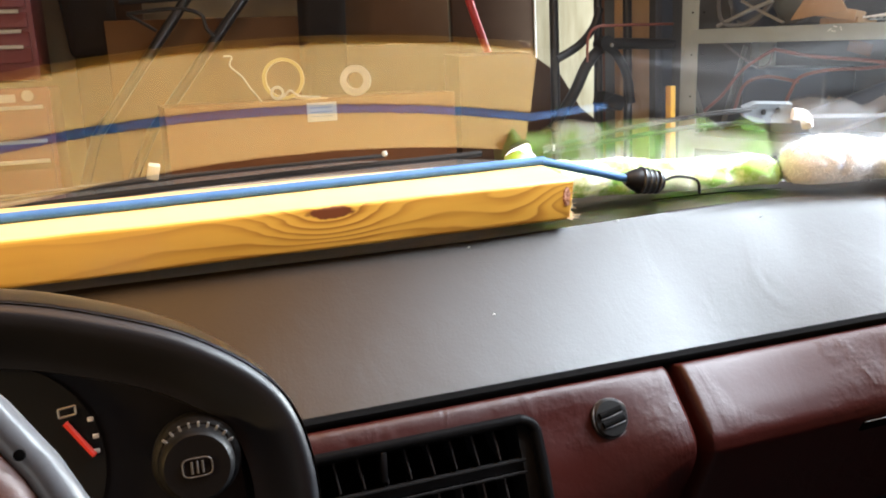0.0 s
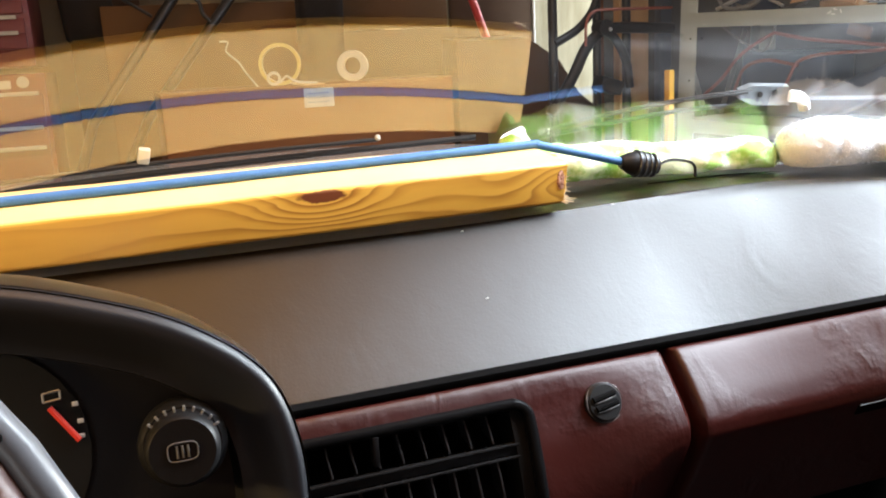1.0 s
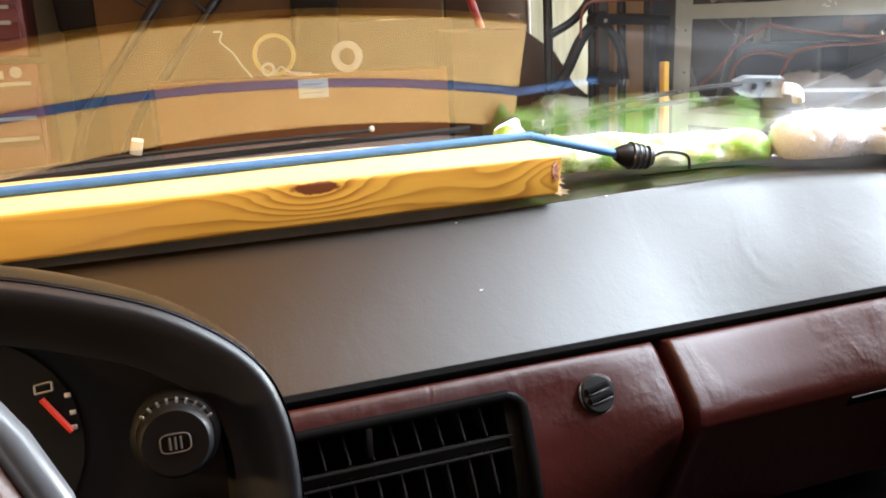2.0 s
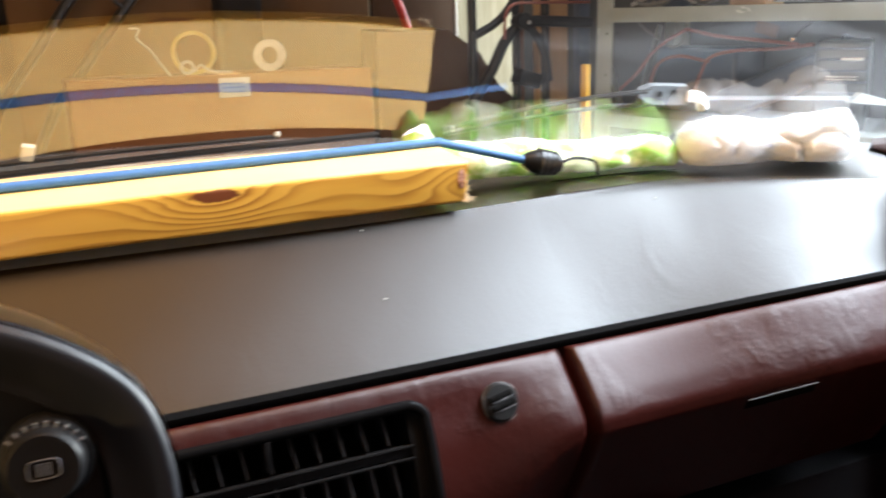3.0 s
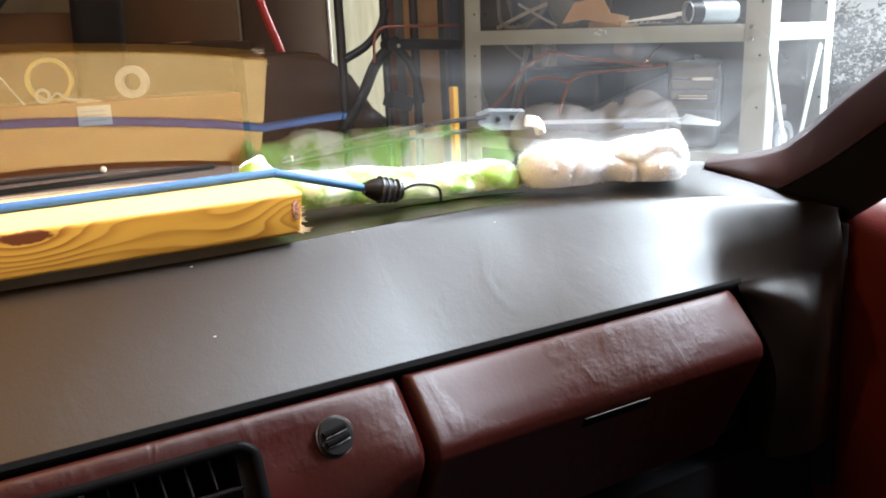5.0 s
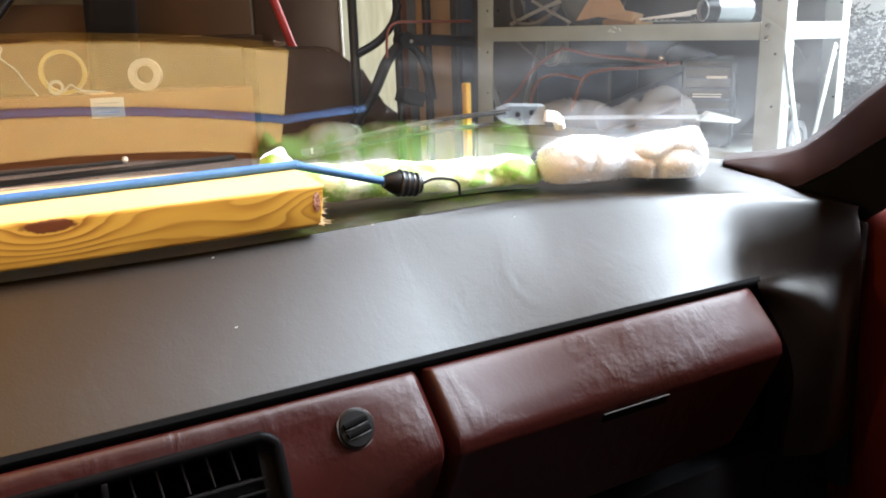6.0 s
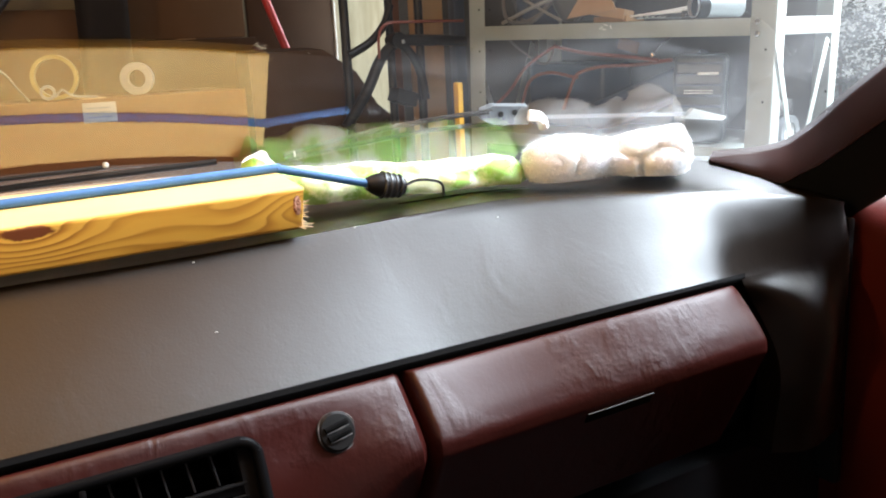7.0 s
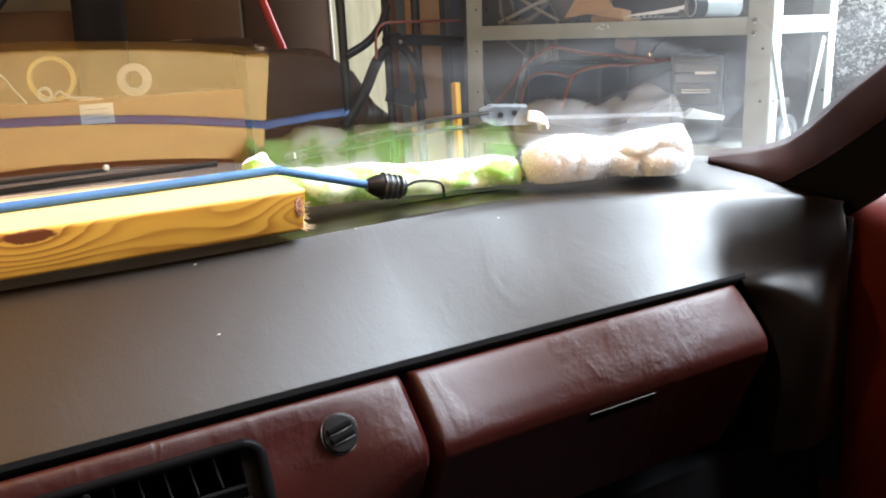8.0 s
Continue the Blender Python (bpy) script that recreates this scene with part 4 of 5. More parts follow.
def steering_wheel():
    c = Vector((-0.197, 0.40, 0.908))
    t = thing("steering_wheel", "burgundy steering wheel with a grey rim", "steering wheel", at=tuple(c))
    tilt = Matrix.Rotation(radians(-22), 3, "X")
    R = 0.195

    def rim(r, off):
        pts = []
        for i in range(49):
            a = 2 * math.pi * i / 48
            pts.append(c + tilt @ Vector((math.cos(a) * (R + off), 0, math.sin(a) * (R + off))))
        return tube(pts, r, 48, 14, soft=False)
    part("rim", rim(0.0085, 0.006), M_RIM, t, "grey glossy wheel rim")
    part("rim_inlay", rim(0.0165, -0.0135), M_INLAY, t, "brown leather inner face of the rim")
    q = radians(32)
    out = tilt @ Vector((math.cos(q), 0, math.sin(q)))
    part("rim_screw", lathe([(0, 0), (0.0022, 0), (0.0018, 0.0008), (0, 0.001)], 12, (0.05, -0.85, 0.5), c + out * (R + 0.004) + Vector((0.0005, -0.0088, 0.0054))), M_SEAM, t, "small dark screw in the rim")
    part("hub", lathe([(0, -0.03), (0.06, -0.03), (0.07, 0.0), (0.055, 0.02), (0, 0.025)], 32, tilt @ Vector((0, -1, 0)), c + Vector((0, 0.04, 0))), M_RED, t)
    for a in (-20, 200):
        d = tilt @ Vector((math.cos(radians(a)), 0, math.sin(radians(a))))
        part("spoke", tube([c + Vector((0, 0.03, 0)) + d * 0.05, c + d * R], 0.013, 4, 8), M_RED, t)
    part("column", tube([c + Vector((0, 0.05, -0.01)), c + Vector((0, 0.30, -0.12))], 0.035, 4, 14), M_BLACK, t)


steering_wheel()


def door_panel():
    t = thing("door_panel", "red vinyl car door panel with a rolled top", "car door", at=(1.03, 0.0, 0.3))

    def f(u, v):
        y = 0.70 - 1.5 * u
        z = 0.30 + 0.66 * v
        x = 0.992
        x -= 0.035 * math.exp(-((z - 0.70) / 0.07) ** 2) * smoothstep(0.02, 0.14, u)
        if v > 0.93:
            a = (v - 0.93) / 0.07
            x += 0.05 * a * a
            z += 0.004 * math.sin(a * math.pi)
        return (x, y, z)
    part("panel_skin", grid(f, 30, 44, (0.05, 0, 0)), M_DOOR, t)


door_panel()

# ---- things on the dashboard ----


def lumber():
    t = bmesh.new()
    L0, L1, Y0, Y1, Z0, Z1 = -0.15, 0.402, 0.800, 0.903, 0.9962, 1.0342
    r = 0.004
    prof = []
    for cy, cz, a0 in ((Y0 + r, Z0 + r, 180), (Y1 - r, Z0 + r, 270), (Y1 - r, Z1 - r, 0), (Y0 + r, Z1 - r, 90)):
        for k in range(5):
            a = radians(a0 + k * 22.5)
            prof.append((cy + r * math.cos(a), cz + r * math.sin(a)))
    nx = 60
    rings = []
    for i in range(nx + 1):
        x = L0 + (L1 - L0) * i / nx
        row = []
        for y, z in prof:
            dx = 0
            if i == nx:
                dx = 0.006 * noise.noise(Vector((y * 90, z * 90, 3))) - 0.004 * (z < 1.01)
            w = 0.0005 * noise.noise(Vector((x * 25, y * 40, z * 40)))
            p = Vector((0, y + w - Y0, z + w - Z0))
            p.rotate(Euler((radians(6.5), 0, 0)))
            row.append(t.verts.new((x + dx, Y0 + 0.003 + p.y, Z0 + p.z + 0.006 * (x - 0.4))))
        rings.append(row)
    n = len(prof)
    for a, b in zip(rings, rings[1:]):
        for k in range(n):
            t.faces.new((a[k], a[(k + 1) % n], b[(k + 1) % n], b[k]))
    t.faces.new(rings[0][::-1])
    t.faces.new(rings[-1])
    w = thing("lumber", "rough-cut yellow pine board lying on the dashboard", "lumber", at=(0.12, 0.845, 1.0))
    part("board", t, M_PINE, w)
    rnd = random.Random(4)
    for i in range(26):
        y = Y0 + 0.003 + rnd.random() * 0.010
        z = Z0 + 0.002 + rnd.random() ** 1.6 * 0.024
        p = Vector((L1 - 0.006, y, z))
        far = 0.005 + 0.009 * rnd.random() ** 2
        part("splinter", tube([p, p + Vector((far, -0.003 * rnd.random(), 0.006 * (rnd.random() - 0.6)))], lambda s: 0.0007 * (1 - 0.75 * s), 2, 5, soft=False), M_RAW, w, "" if i else "pale torn wood fibre")
    pocket = lathe([(0.0, -0.0012), (0.0035, -0.001), (0.0045, 0.0), (0.0030, 0.0012), (0.0, 0.0006)], 18, (0, -1, 0), (0, 0, 0))
    for v in pocket.verts:
        k = 1 + 0.35 * noise.noise(v.co * 400)
        v.co = Vector((v.co.x * 0.9 * k, v.co.y, v.co.z * 2.3 * k))
    bmesh.ops.translate(pocket, vec=(L1 - 0.0075, Y0 + 0.0005, 1.020), verts=pocket.verts)
    part("bark_pocket", pocket, M_BARK, w, "pinkish torn bark pocket at the board's end")


lumber()


def bungee():
    t = thing("bungee_cord", "blue elastic cord with a black hooked end", "bungee cord", at=(0.3, 0.86, 1.04))
    pts = [(-0.155, 0.846, 1.0402), (0.0, 0.850, 1.0417), (0.2, 0.857, 1.0437), (0.385, 0.863, 1.0455), (0.402, 0.863, 1.0445), (0.42, 0.861, 1.040), (0.492, 0.8505, 1.021)]
    part("cord", tube(pts, 0.0041, 70, 10), M_BLUE, t)
    a, b = Vector((0.488, 0.851, 1.0215)), Vector((0.528, 0.848, 1.0145))
    part("knot", tube([a, a.lerp(b, 0.3), a.lerp(b, 0.7), b], lambda s: 0.006 + 0.0065 * math.sin(min(1, s * 1.15) * math.pi * 0.85) , 16, 16), M_BLACK, t)
    d = (b - a).normalized()
    for i in range(4):
        c = a.lerp(b, 0.42 + 0.15 * i)
        r = 0.0125 - 0.0006 * i
        o = d.orthogonal().normalized()
        q = d.cross(o)
        loop = [c + r * (math.cos(k) * o + math.sin(k) * q) for k in (2 * math.pi * j / 20 for j in range(21))]
        part("coil", tube(loop, 0.0017, 20, 6, soft=False), M_DARKWIRE, t, "dark steel wire coil")
    part("hook", tube([b, (0.545, 0.849, 1.0185), (0.566, 0.851, 1.0155), (0.576, 0.8515, 1.010), (0.578, 0.852, 0.998)], 0.0015, 24, 8), M_BLACK, t, "black wire hook")


bungee()


def towel(name, mat, pts, radius, flat, label, seed, n=90, sides=40, rough=0.35, pile=2500, shape=None, nap=(0.0008, 0.0018), nap_mat=None):
    """A crumpled rolled towel along pts; flat: its height over its depth."""
    line = smooth_path(pts, n)
    bm = bmesh.new()
    rings = []
    for i, p in enumerate(line):
        s = i / n
        d = (line[min(i + 1, n)] - line[max(i - 1, 0)]).normalized()
        d.z = 0
        d.normalize()
        side = Vector((-d.y, d.x, 0))
        r = radius(s)
        row = []
        for k in range(sides):
            a = 2 * math.pi * k / sides
            q = p + side * math.cos(a) * r + Vector((0, 0, math.sin(a) * r * flat))
            w = noise.noise(q * 22 + Vector((seed, 0, 0))) * 0.7 + noise.noise(q * 55 + Vector((0, seed, 0))) * 0.4 + noise.noise(q * 260) * 0.10
            f = 1 + rough * w + (shape(s, a) if shape else 0)
            q = p + side * math.cos(a) * r * f + Vector((0, 0, math.sin(a) * r * flat * f))
            q.z = max(q.z, 1.0005)
            q.y = min(q.y, glass_y(q.x, q.z) - 0.004)
            row.append(bm.verts.new(q))
        rings.append(row)
    for a, b in zip(rings, rings[1:]):
        for k in range(sides):
            bm.faces.new((a[k], a[(k + 1) % sides], b[(k + 1) % sides], b[k]))
    bm.faces.new(rings[0][::-1])
    bm.faces.new(rings[-1])
    t = thing(name, label, "towel", at=tuple(line[n // 2] * 1.0))
    rnd = random.Random(int(seed))
    # the terry pile: short loops all over the cloth
    tufts = []
    for f in range(pile):
        i, k = rnd.randrange(1, n), rnd.randrange(sides)
        p = rings[i][k].co
        c = line[i]
        d = (p - c).normalized()
        if p.z < 1.003 or glass_y(p.x, p.z) - p.y < 0.006:
            continue
        q = p + Vector((rnd.uniform(-1, 1), rnd.uniform(-1, 1), rnd.uniform(-1, 1))) * 0.0015
        tufts.append((q, q + (d + Vector((rnd.uniform(-1, 1), rnd.uniform(-1, 1), rnd.uniform(-1, 1))) * 0.6) * rnd.uniform(*nap)))
    part("cloth", bm, mat, t)
    verts, faces = [], []
    for p, q in tufts:
        d = (q - p).normalized()
        o = d.orthogonal().normalized() * 0.0006
        w = d.cross(o)
        k = len(verts)
        verts += [p + o, p - 0.5 * o + 0.87 * w, p - 0.5 * o - 0.87 * w, q]
        faces += [(k, k + 1, k + 3), (k + 1, k + 2, k + 3), (k + 2, k, k + 3)]
    me = bpy.data.meshes.new("terry_nap")
    me.from_pydata(verts, [], faces)
    me.materials.append(nap_mat or mat)
    pl = new("terry_nap", me)
    pl.parent = t
    pl.matrix_parent_inverse = Matrix.Translation(-t.location)
    tagged(pl, kind="stuff")
    return t


def green_folds(s, a):
    """Bunched folds towards the pointed end."""
    k = smoothstep(0.42, 0.60, s)
    h = math.sin(a)
    lump = 0.30 * math.exp(-((s - 0.82) / 0.07) ** 2 - ((h - 0.35) / 0.5) ** 2) + 0.22 * math.exp(-((s - 0.62) / 0.045) ** 2 - ((h + 0.3) / 0.4) ** 2)
    dent = 0.26 * math.exp(-((s - 0.70) / 0.03) ** 2 - ((h - 0.2) / 0.6) ** 2) + 0.24 * math.exp(-((s - 0.545) / 0.025) ** 2 - ((h - 0.1) / 0.5) ** 2)
    fold = 0.10 * math.sin(34 * s + 5 * h)
    return 0.6 * k * (lump - dent + fold) if math.cos(a) < 0.3 else 0.0


towel("green_towel", M_GREEN, [(0.385, 0.925, 1.034), (0.43, 0.915, 1.020), (0.52, 0.897, 1.014), (0.60, 0.882, 1.013), (0.655, 0.868, 1.013), (0.695, 0.858, 1.006)],
      lambda s: (0.031 * (0.85 + 0.15 * math.sin(math.pi * min(1, s * 1.05 + 0.12))) if s < 0.88 else 0.0265 * (1 - s) / 0.12 + 0.0015) + 0.016 * math.exp(-((s - 0.06) / 0.06) ** 2), 0.66,
      "crumpled green and white terry towel along the windshield", 3.0, n=130, sides=48, shape=green_folds, pile=5000)


def white_roll(s):
    a = 0.0315 * (1 - 0.24 * math.exp(-((s - 0.45) / 0.09) ** 2) + 0.15 * math.exp(-((s - 0.74) / 0.14) ** 2))
    e = min(s, 1 - s)
    return a * math.sqrt(max(0.02, 1 - (1 - min(1, e / 0.17)) ** 2))


def crease(s, h, line, width):
    """How near a point of the roll lies to a crease along line."""
    best = 9.0
    for (s0, h0), (s1, h1) in zip(line, line[1:]):
        ds, dh = s1 - s0, (h1 - h0) * 0.3
        k = max(0, min(1, ((s - s0) * ds + (h - h0) * 0.3 * dh) / (ds * ds + dh * dh)))
        best = min(best, math.hypot(s - s0 - ds * k, (h - h0) * 0.3 - dh * k))
    return math.exp(-(best / width) ** 2)


def white_folds(s, a):
    """A loose end folded over the thicker half, and a rolled core at the other."""
    h = math.sin(a)
    if math.cos(a) > 0.2:
        return -0.30 * math.exp(-((s - 0.47) / 0.07) ** 2)
    v = -0.32 * crease(s, h, [(0.50, 0.85), (0.49, 0.45), (0.545, 0.10), (0.60, -0.10), (0.62, -0.75)], 0.024)
    v -= 0.17 * crease(s, h, [(0.62, 0.0), (0.70, 0.30), (0.80, 0.30), (0.88, 0.05)], 0.030)
    v += 0.16 * math.exp(-((s - 0.74) / 0.09) ** 2 - ((h + 0.35) / 0.35) ** 2)
    v -= 0.13 * crease(s, h, [(0.22, 0.6), (0.255, 0.1), (0.23, -0.5)], 0.022)
    v -= 0.10 * crease(s, h, [(0.13, 0.25), (0.165, -0.05), (0.13, -0.25)], 0.018)
    return v


towel("white_towel", M_TOWEL, [(0.672, 0.838, 1.022), (0.724, 0.823, 1.024), (0.774, 0.805, 1.023), (0.819, 0.783, 1.025), (0.849, 0.765, 1.023)], white_roll, 0.86,
      "rolled-up fluffy white terry towel on the dashboard", 9.0, n=150, sides=64, rough=0.14, pile=12000, shape=white_folds, nap=(0.0010, 0.0026), nap_mat=M_NAP)


def wiper():
    t = thing("wiper", "black windshield wiper with a worn silver arm end", "wiper", at=(0.55, 0.87, 1.07))

    def on(x, z, off=0.012):
        return Vector((x, glass_y(x, z) + off, z))
    part("blade", tube([on(0.430, 1.047), on(0.50, 1.058), on(0.57, 1.067), on(0.640, 1.069)], 0.0026, 24, 6), M_BLACK, t)
    part("spine", tube([on(0.427, 1.0525, 0.018), on(0.4774, 1.0656, 0.018), on(0.529, 1.0752, 0.018), on(0.5825, 1.082, 0.018), on(0.622, 1.0845, 0.018)], 0.0012, 30, 6), M_DARKWIRE, t, "dull dark wiper spine")
    part("spine_edge", tube([on(0.430, 1.0500, 0.020), on(0.4800, 1.0628, 0.020), on(0.532, 1.0722, 0.020), on(0.585, 1.0788, 0.020), on(0.622, 1.0812, 0.020)], 0.0014, 30, 6), M_BLACK, t)
    part("end_clip", tube([on(0.436, 1.055, 0.014), on(0.438, 1.050, 0.012), on(0.442, 1.0465, 0.012)], 0.0012, 8, 6), M_STEEL, t, "bent metal clip at the tip")
    bar = part("arm", grid(lambda u, v: on(0.682 + 0.170 * u, 1.0722 - 0.0080 * u + 0.0040 * (v - 0.5), 0.020), 20, 3, (0, 0.004, 0)), M_RIM, t, "dull silver wiper arm")
    part("arm_joint", grid(lambda u, v: on(0.846 + 0.046 * u, 1.0650 - 0.0085 * u + 0.011 * (v - 0.5) * (1 - 0.6 * u), 0.018), 10, 4, (0, 0.006, 0.001)), M_STEEL, bar, "bent silver joint of the arm")
    a, b = on(0.615, 1.079, 0.018), on(0.667, 1.0755, 0.018)

    def f(u, v):
        p = a.lerp(b, u)
        w = 0.019 * (0.45 + 0.55 * min(1, u / 0.25))
        return p + Vector((0.002 * math.sin(v * math.pi), 0.004 * math.sin(v * math.pi), w * (v - 0.5)))
    arm = part("arm_end", grid(f, 20, 8, (0, 0.006, 0.003)), M_ARM, t, "scratched silver wiper arm end")
    for u, v in ((0.40, 0.55), (0.70, 0.66)):
        c = f(u, v)
        # a black disc in place of the hole's shade
        part("rivet_hole", lathe([(0, 0), (0.003, 0), (0.003, 0.001), (0, 0.001)], 14, (0, -1, 0), c + Vector((0, -0.0015, 0))), M_SEAM, arm)
    part("arm_tip", tube([b, b + Vector((0.012, -0.004, -0.003)), b + Vector((0.018, -0.002, -0.014))], 0.006, 8, 8), M_WHITE, t)
    w = thing("wiper", "long black windshield wiper lying at the foot of the glass", "wiper", at=(0.1, 0.93, 1.04))
    part("blade", tube([on(-0.25, 1.030), on(-0.05, 1.040), on(0.15, 1.046), on(0.36, 1.052)], 0.0032, 24, 6), M_BLACK, w)
    part("spine", tube([on(-0.25, 1.040, 0.02), on(-0.05, 1.049, 0.022), on(0.10, 1.054, 0.022), on(0.26, 1.057, 0.02)], 0.0022, 24, 6), M_BLACK, w)
    part("clip", block((0.010, 0.006, 0.015), on(0.044, 1.062, 0.016), 0.0015, (30, 12, 0)), M_DULLW, w, "small white plastic clip")
    part("rivet", lathe([(0, 0), (0.003, 0), (0.002, 0.002), (0, 0.0025)], 12, (0, -1, 0.3), on(0.258, 1.060, 0.014)), M_DULLW, w, "small bright rivet")


wiper()

# ---- the garage's things ----


def carton(name, lo, hi, mat, label, rot=0.0, group=""):
    """A cardboard box with a taped seam and thick walls."""
    lo, hi = Vector(lo), Vector(hi)
    c, s = (lo + hi) / 2, hi - lo
    t = thing(name, label, "box", group, at=(c.x, c.y, lo.z))
    R = (0, 0, rot)
    part("carton_body", block(s, c, 0.004, R), mat, t)
    part("tape", block((0.05, s.y + 0.002, 0.002), (c.x, c.y, hi.z + 0.0005), 0, R), M_WOODP, t, smooth=False)
    part("flap_seam", block((s.x * 0.99, 0.004, 0.002), (c.x, c.y, hi.z + 0.001), 0, R), M_CARDD, t, smooth=False)
    return t


def bench():
    t = thing("workbench", "plain wooden workbench against the back wall", "workbench", at=(0.45, 2.5, 0))
    part("bench_top", block((1.25, 0.75, 0.05), (0.42, 2.48, 0.775), 0.005), M_WOODP, t)
    for x in (-0.12, 0.98):
        for y in (2.15, 2.80):
            part("leg", block((0.07, 0.07, 0.75), (x, y, 0.375), 0.004), M_WOODP, t)


bench()
low = carton("cardboard_box", (0.12, 2.105, 0.80), (0.80, 2.38, 1.082), M_ORANGE, "orange-brown cardboard box with a white label", group="boxes")
part("label", block((0.070, 0.002, 0.043), (0.468, 2.104, 1.052), 0.0006), M_DULLW, low, "white printed label")
for i in range(3):
    part("label_line", block((0.05, 0.001, 0.0022), (0.466, 2.1028, 1.062 - 0.010 * i), 0), M_GREY, low)
carton("cardboard_box", (0.02, 2.52, 0.80), (0.515, 2.84, 1.295), M_CARD, "tan cardboard box behind the label box", group="boxes")
carton("cardboard_box", (0.645, 2.60, 1.214), (0.985, 2.88, 1.62), M_CARD, "tan cardboard box stacked high", group="boxes")
carton("cardboard_box", (0.60, 2.56, 0.80), (1.0, 2.86, 1.212), M_CARDD, "dark brown cardboard box under another box", group="boxes")


def tape_rolls():
    t = thing("tape_roll", "roll of yellowish clear tape standing on a box", "tape roll", "tape rolls", at=(0.40, 2.16, 1.082))
    part("tape_ring", ring(0.048, 0.040, 0.03, (0.25, 1, 0), (0.395, 2.16, 1.131)), M_TAPE, t)
    t = thing("tape_roll", "roll of white tape standing on a box", "tape roll", "tape rolls", at=(0.565, 2.16, 1.082))
    part("tape_ring", ring(0.036, 0.020, 0.03, (0.4, 1, 0), (0.568, 2.16, 1.119)), M_DULLW, t)
    t = thing("key_ring", "small pale metal ring lying on a box", "ring", at=(0.37, 2.12, 1.082))
    part("metal_ring", ring(0.016, 0.010, 0.005, (0.1, 1, 0.2), (0.372, 2.125, 1.100)), M_DULLW, t)
    part("chain", tube([(0.385, 2.125, 1.09), (0.40, 2.12, 1.104), (0.412, 2.12, 1.096), (0.43, 2.12, 1.089), (0.47, 2.12, 1.086)], 0.0024, 24, 6), M_DULLW, t)
    t = thing("wire", "thin bent white wire on a box", "wire", at=(0.30, 2.15, 1.082))
    part("strand", tube([(0.335, 2.13, 1.084), (0.315, 2.15, 1.115), (0.30, 2.15, 1.14), (0.275, 2.15, 1.165), (0.28, 2.15, 1.185), (0.262, 2.15, 1.187)], 0.0020, 30, 6), M_DULLW, t)


tape_rolls()


def tool_chest():
    x0, x1 = -0.86, -0.128
    t = thing("tool_chest", "red enamel tool chest with pale drawer trims", "tool chest", at=(-0.5, 2.5, 0))
    part("top_body", block((x1 - x0, 0.40, 0.46), ((x0 + x1) / 2, 2.515, 1.385), 0.006), M_CHEST, t)
    part("base_body", block((x1 - x0 + 0.03, 0.44, 1.02), ((x0 + x1) / 2, 2.505, 0.63), 0.006), M_CHEST, t)
    for z in (1.545, 1.50, 1.455, 1.400, 1.350, 1.306, 1.263, 1.229):
        d = part("drawer", block((x1 - x0 - 0.014, 0.012, 0.034), ((x0 + x1) / 2 - 0.005, 2.312, z - 0.018), 0.003), M_CHEST, t)
        part("drawer_trim", block((x1 - x0 - 0.03, 0.012, 0.0085), ((x0 + x1) / 2 - 0.012, 2.303, z), 0.002), M_DULLW, d, "pale metal trim")
    for z in (1.096, 1.020, 0.975, 0.90, 0.80, 0.68):
        d = part("drawer", block((x1 - x0 + 0.01, 0.012, 0.066), ((x0 + x1) / 2, 2.282, z - 0.034), 0.003), M_CHEST, t)
        part("drawer_trim", block((x1 - x0 - 0.005, 0.012, 0.0085), ((x0 + x1) / 2, 2.272, z), 0.002), M_DULLW, d, "pale metal trim")
    part("badge", lathe([(0, 0), (0.013, 0), (0.012, 0.002), (0, 0.003)], 24, (0, -1, 0), (-0.160, 2.283, 1.121)), M_DULLW, t, "white round badge")
    part("badge_bar", block((0.12, 0.003, 0.018), (-0.245, 2.283, 1.117), 0.001), M_DULLW, t, "white bar of lettering")


tool_chest()


def stand():
    t = thing("folding_stand", "black folding stand with two slanted legs", "stand", at=(0.2, 2.45, 0))
    part("leg", tube([(0.42, 2.45, 1.60), (-0.03, 2.45, 1.01)], 0.013, 2, 10, soft=False), M_BLACK, t)
    part("leg", tube([(0.575, 2.45, 1.60), (0.10, 2.45, 1.01)], 0.013, 2, 10, soft=False), M_BLACK, t)
    part("brace", tube([(0.075, 2.44, 1.305), (0.14, 2.44, 1.262)], 0.004, 2, 8, soft=False), M_BLACK, t)
    part("brace", tube([(0.075, 2.44, 1.305), (0.19, 2.44, 1.315), (0.25, 2.44, 1.30), (0.262, 2.44, 1.265), (0.28, 2.44, 1.245)], 0.005, 20, 8), M_BLACK, t)
    part("crossbar", tube([(0.06, 2.45, 1.34), (0.60, 2.45, 1.36)], 0.012, 2, 8, soft=False), M_BLACK, t)
    part("foot", tube([(-0.03, 2.45, 1.01), (-0.10, 2.45, 0.81)], 0.013, 2, 8, soft=False), M_BLACK, t)
    part("foot", tube([(0.10, 2.45, 1.01), (0.0, 2.45, 0.81)], 0.013, 2, 8, soft=False), M_BLACK, t)


stand()


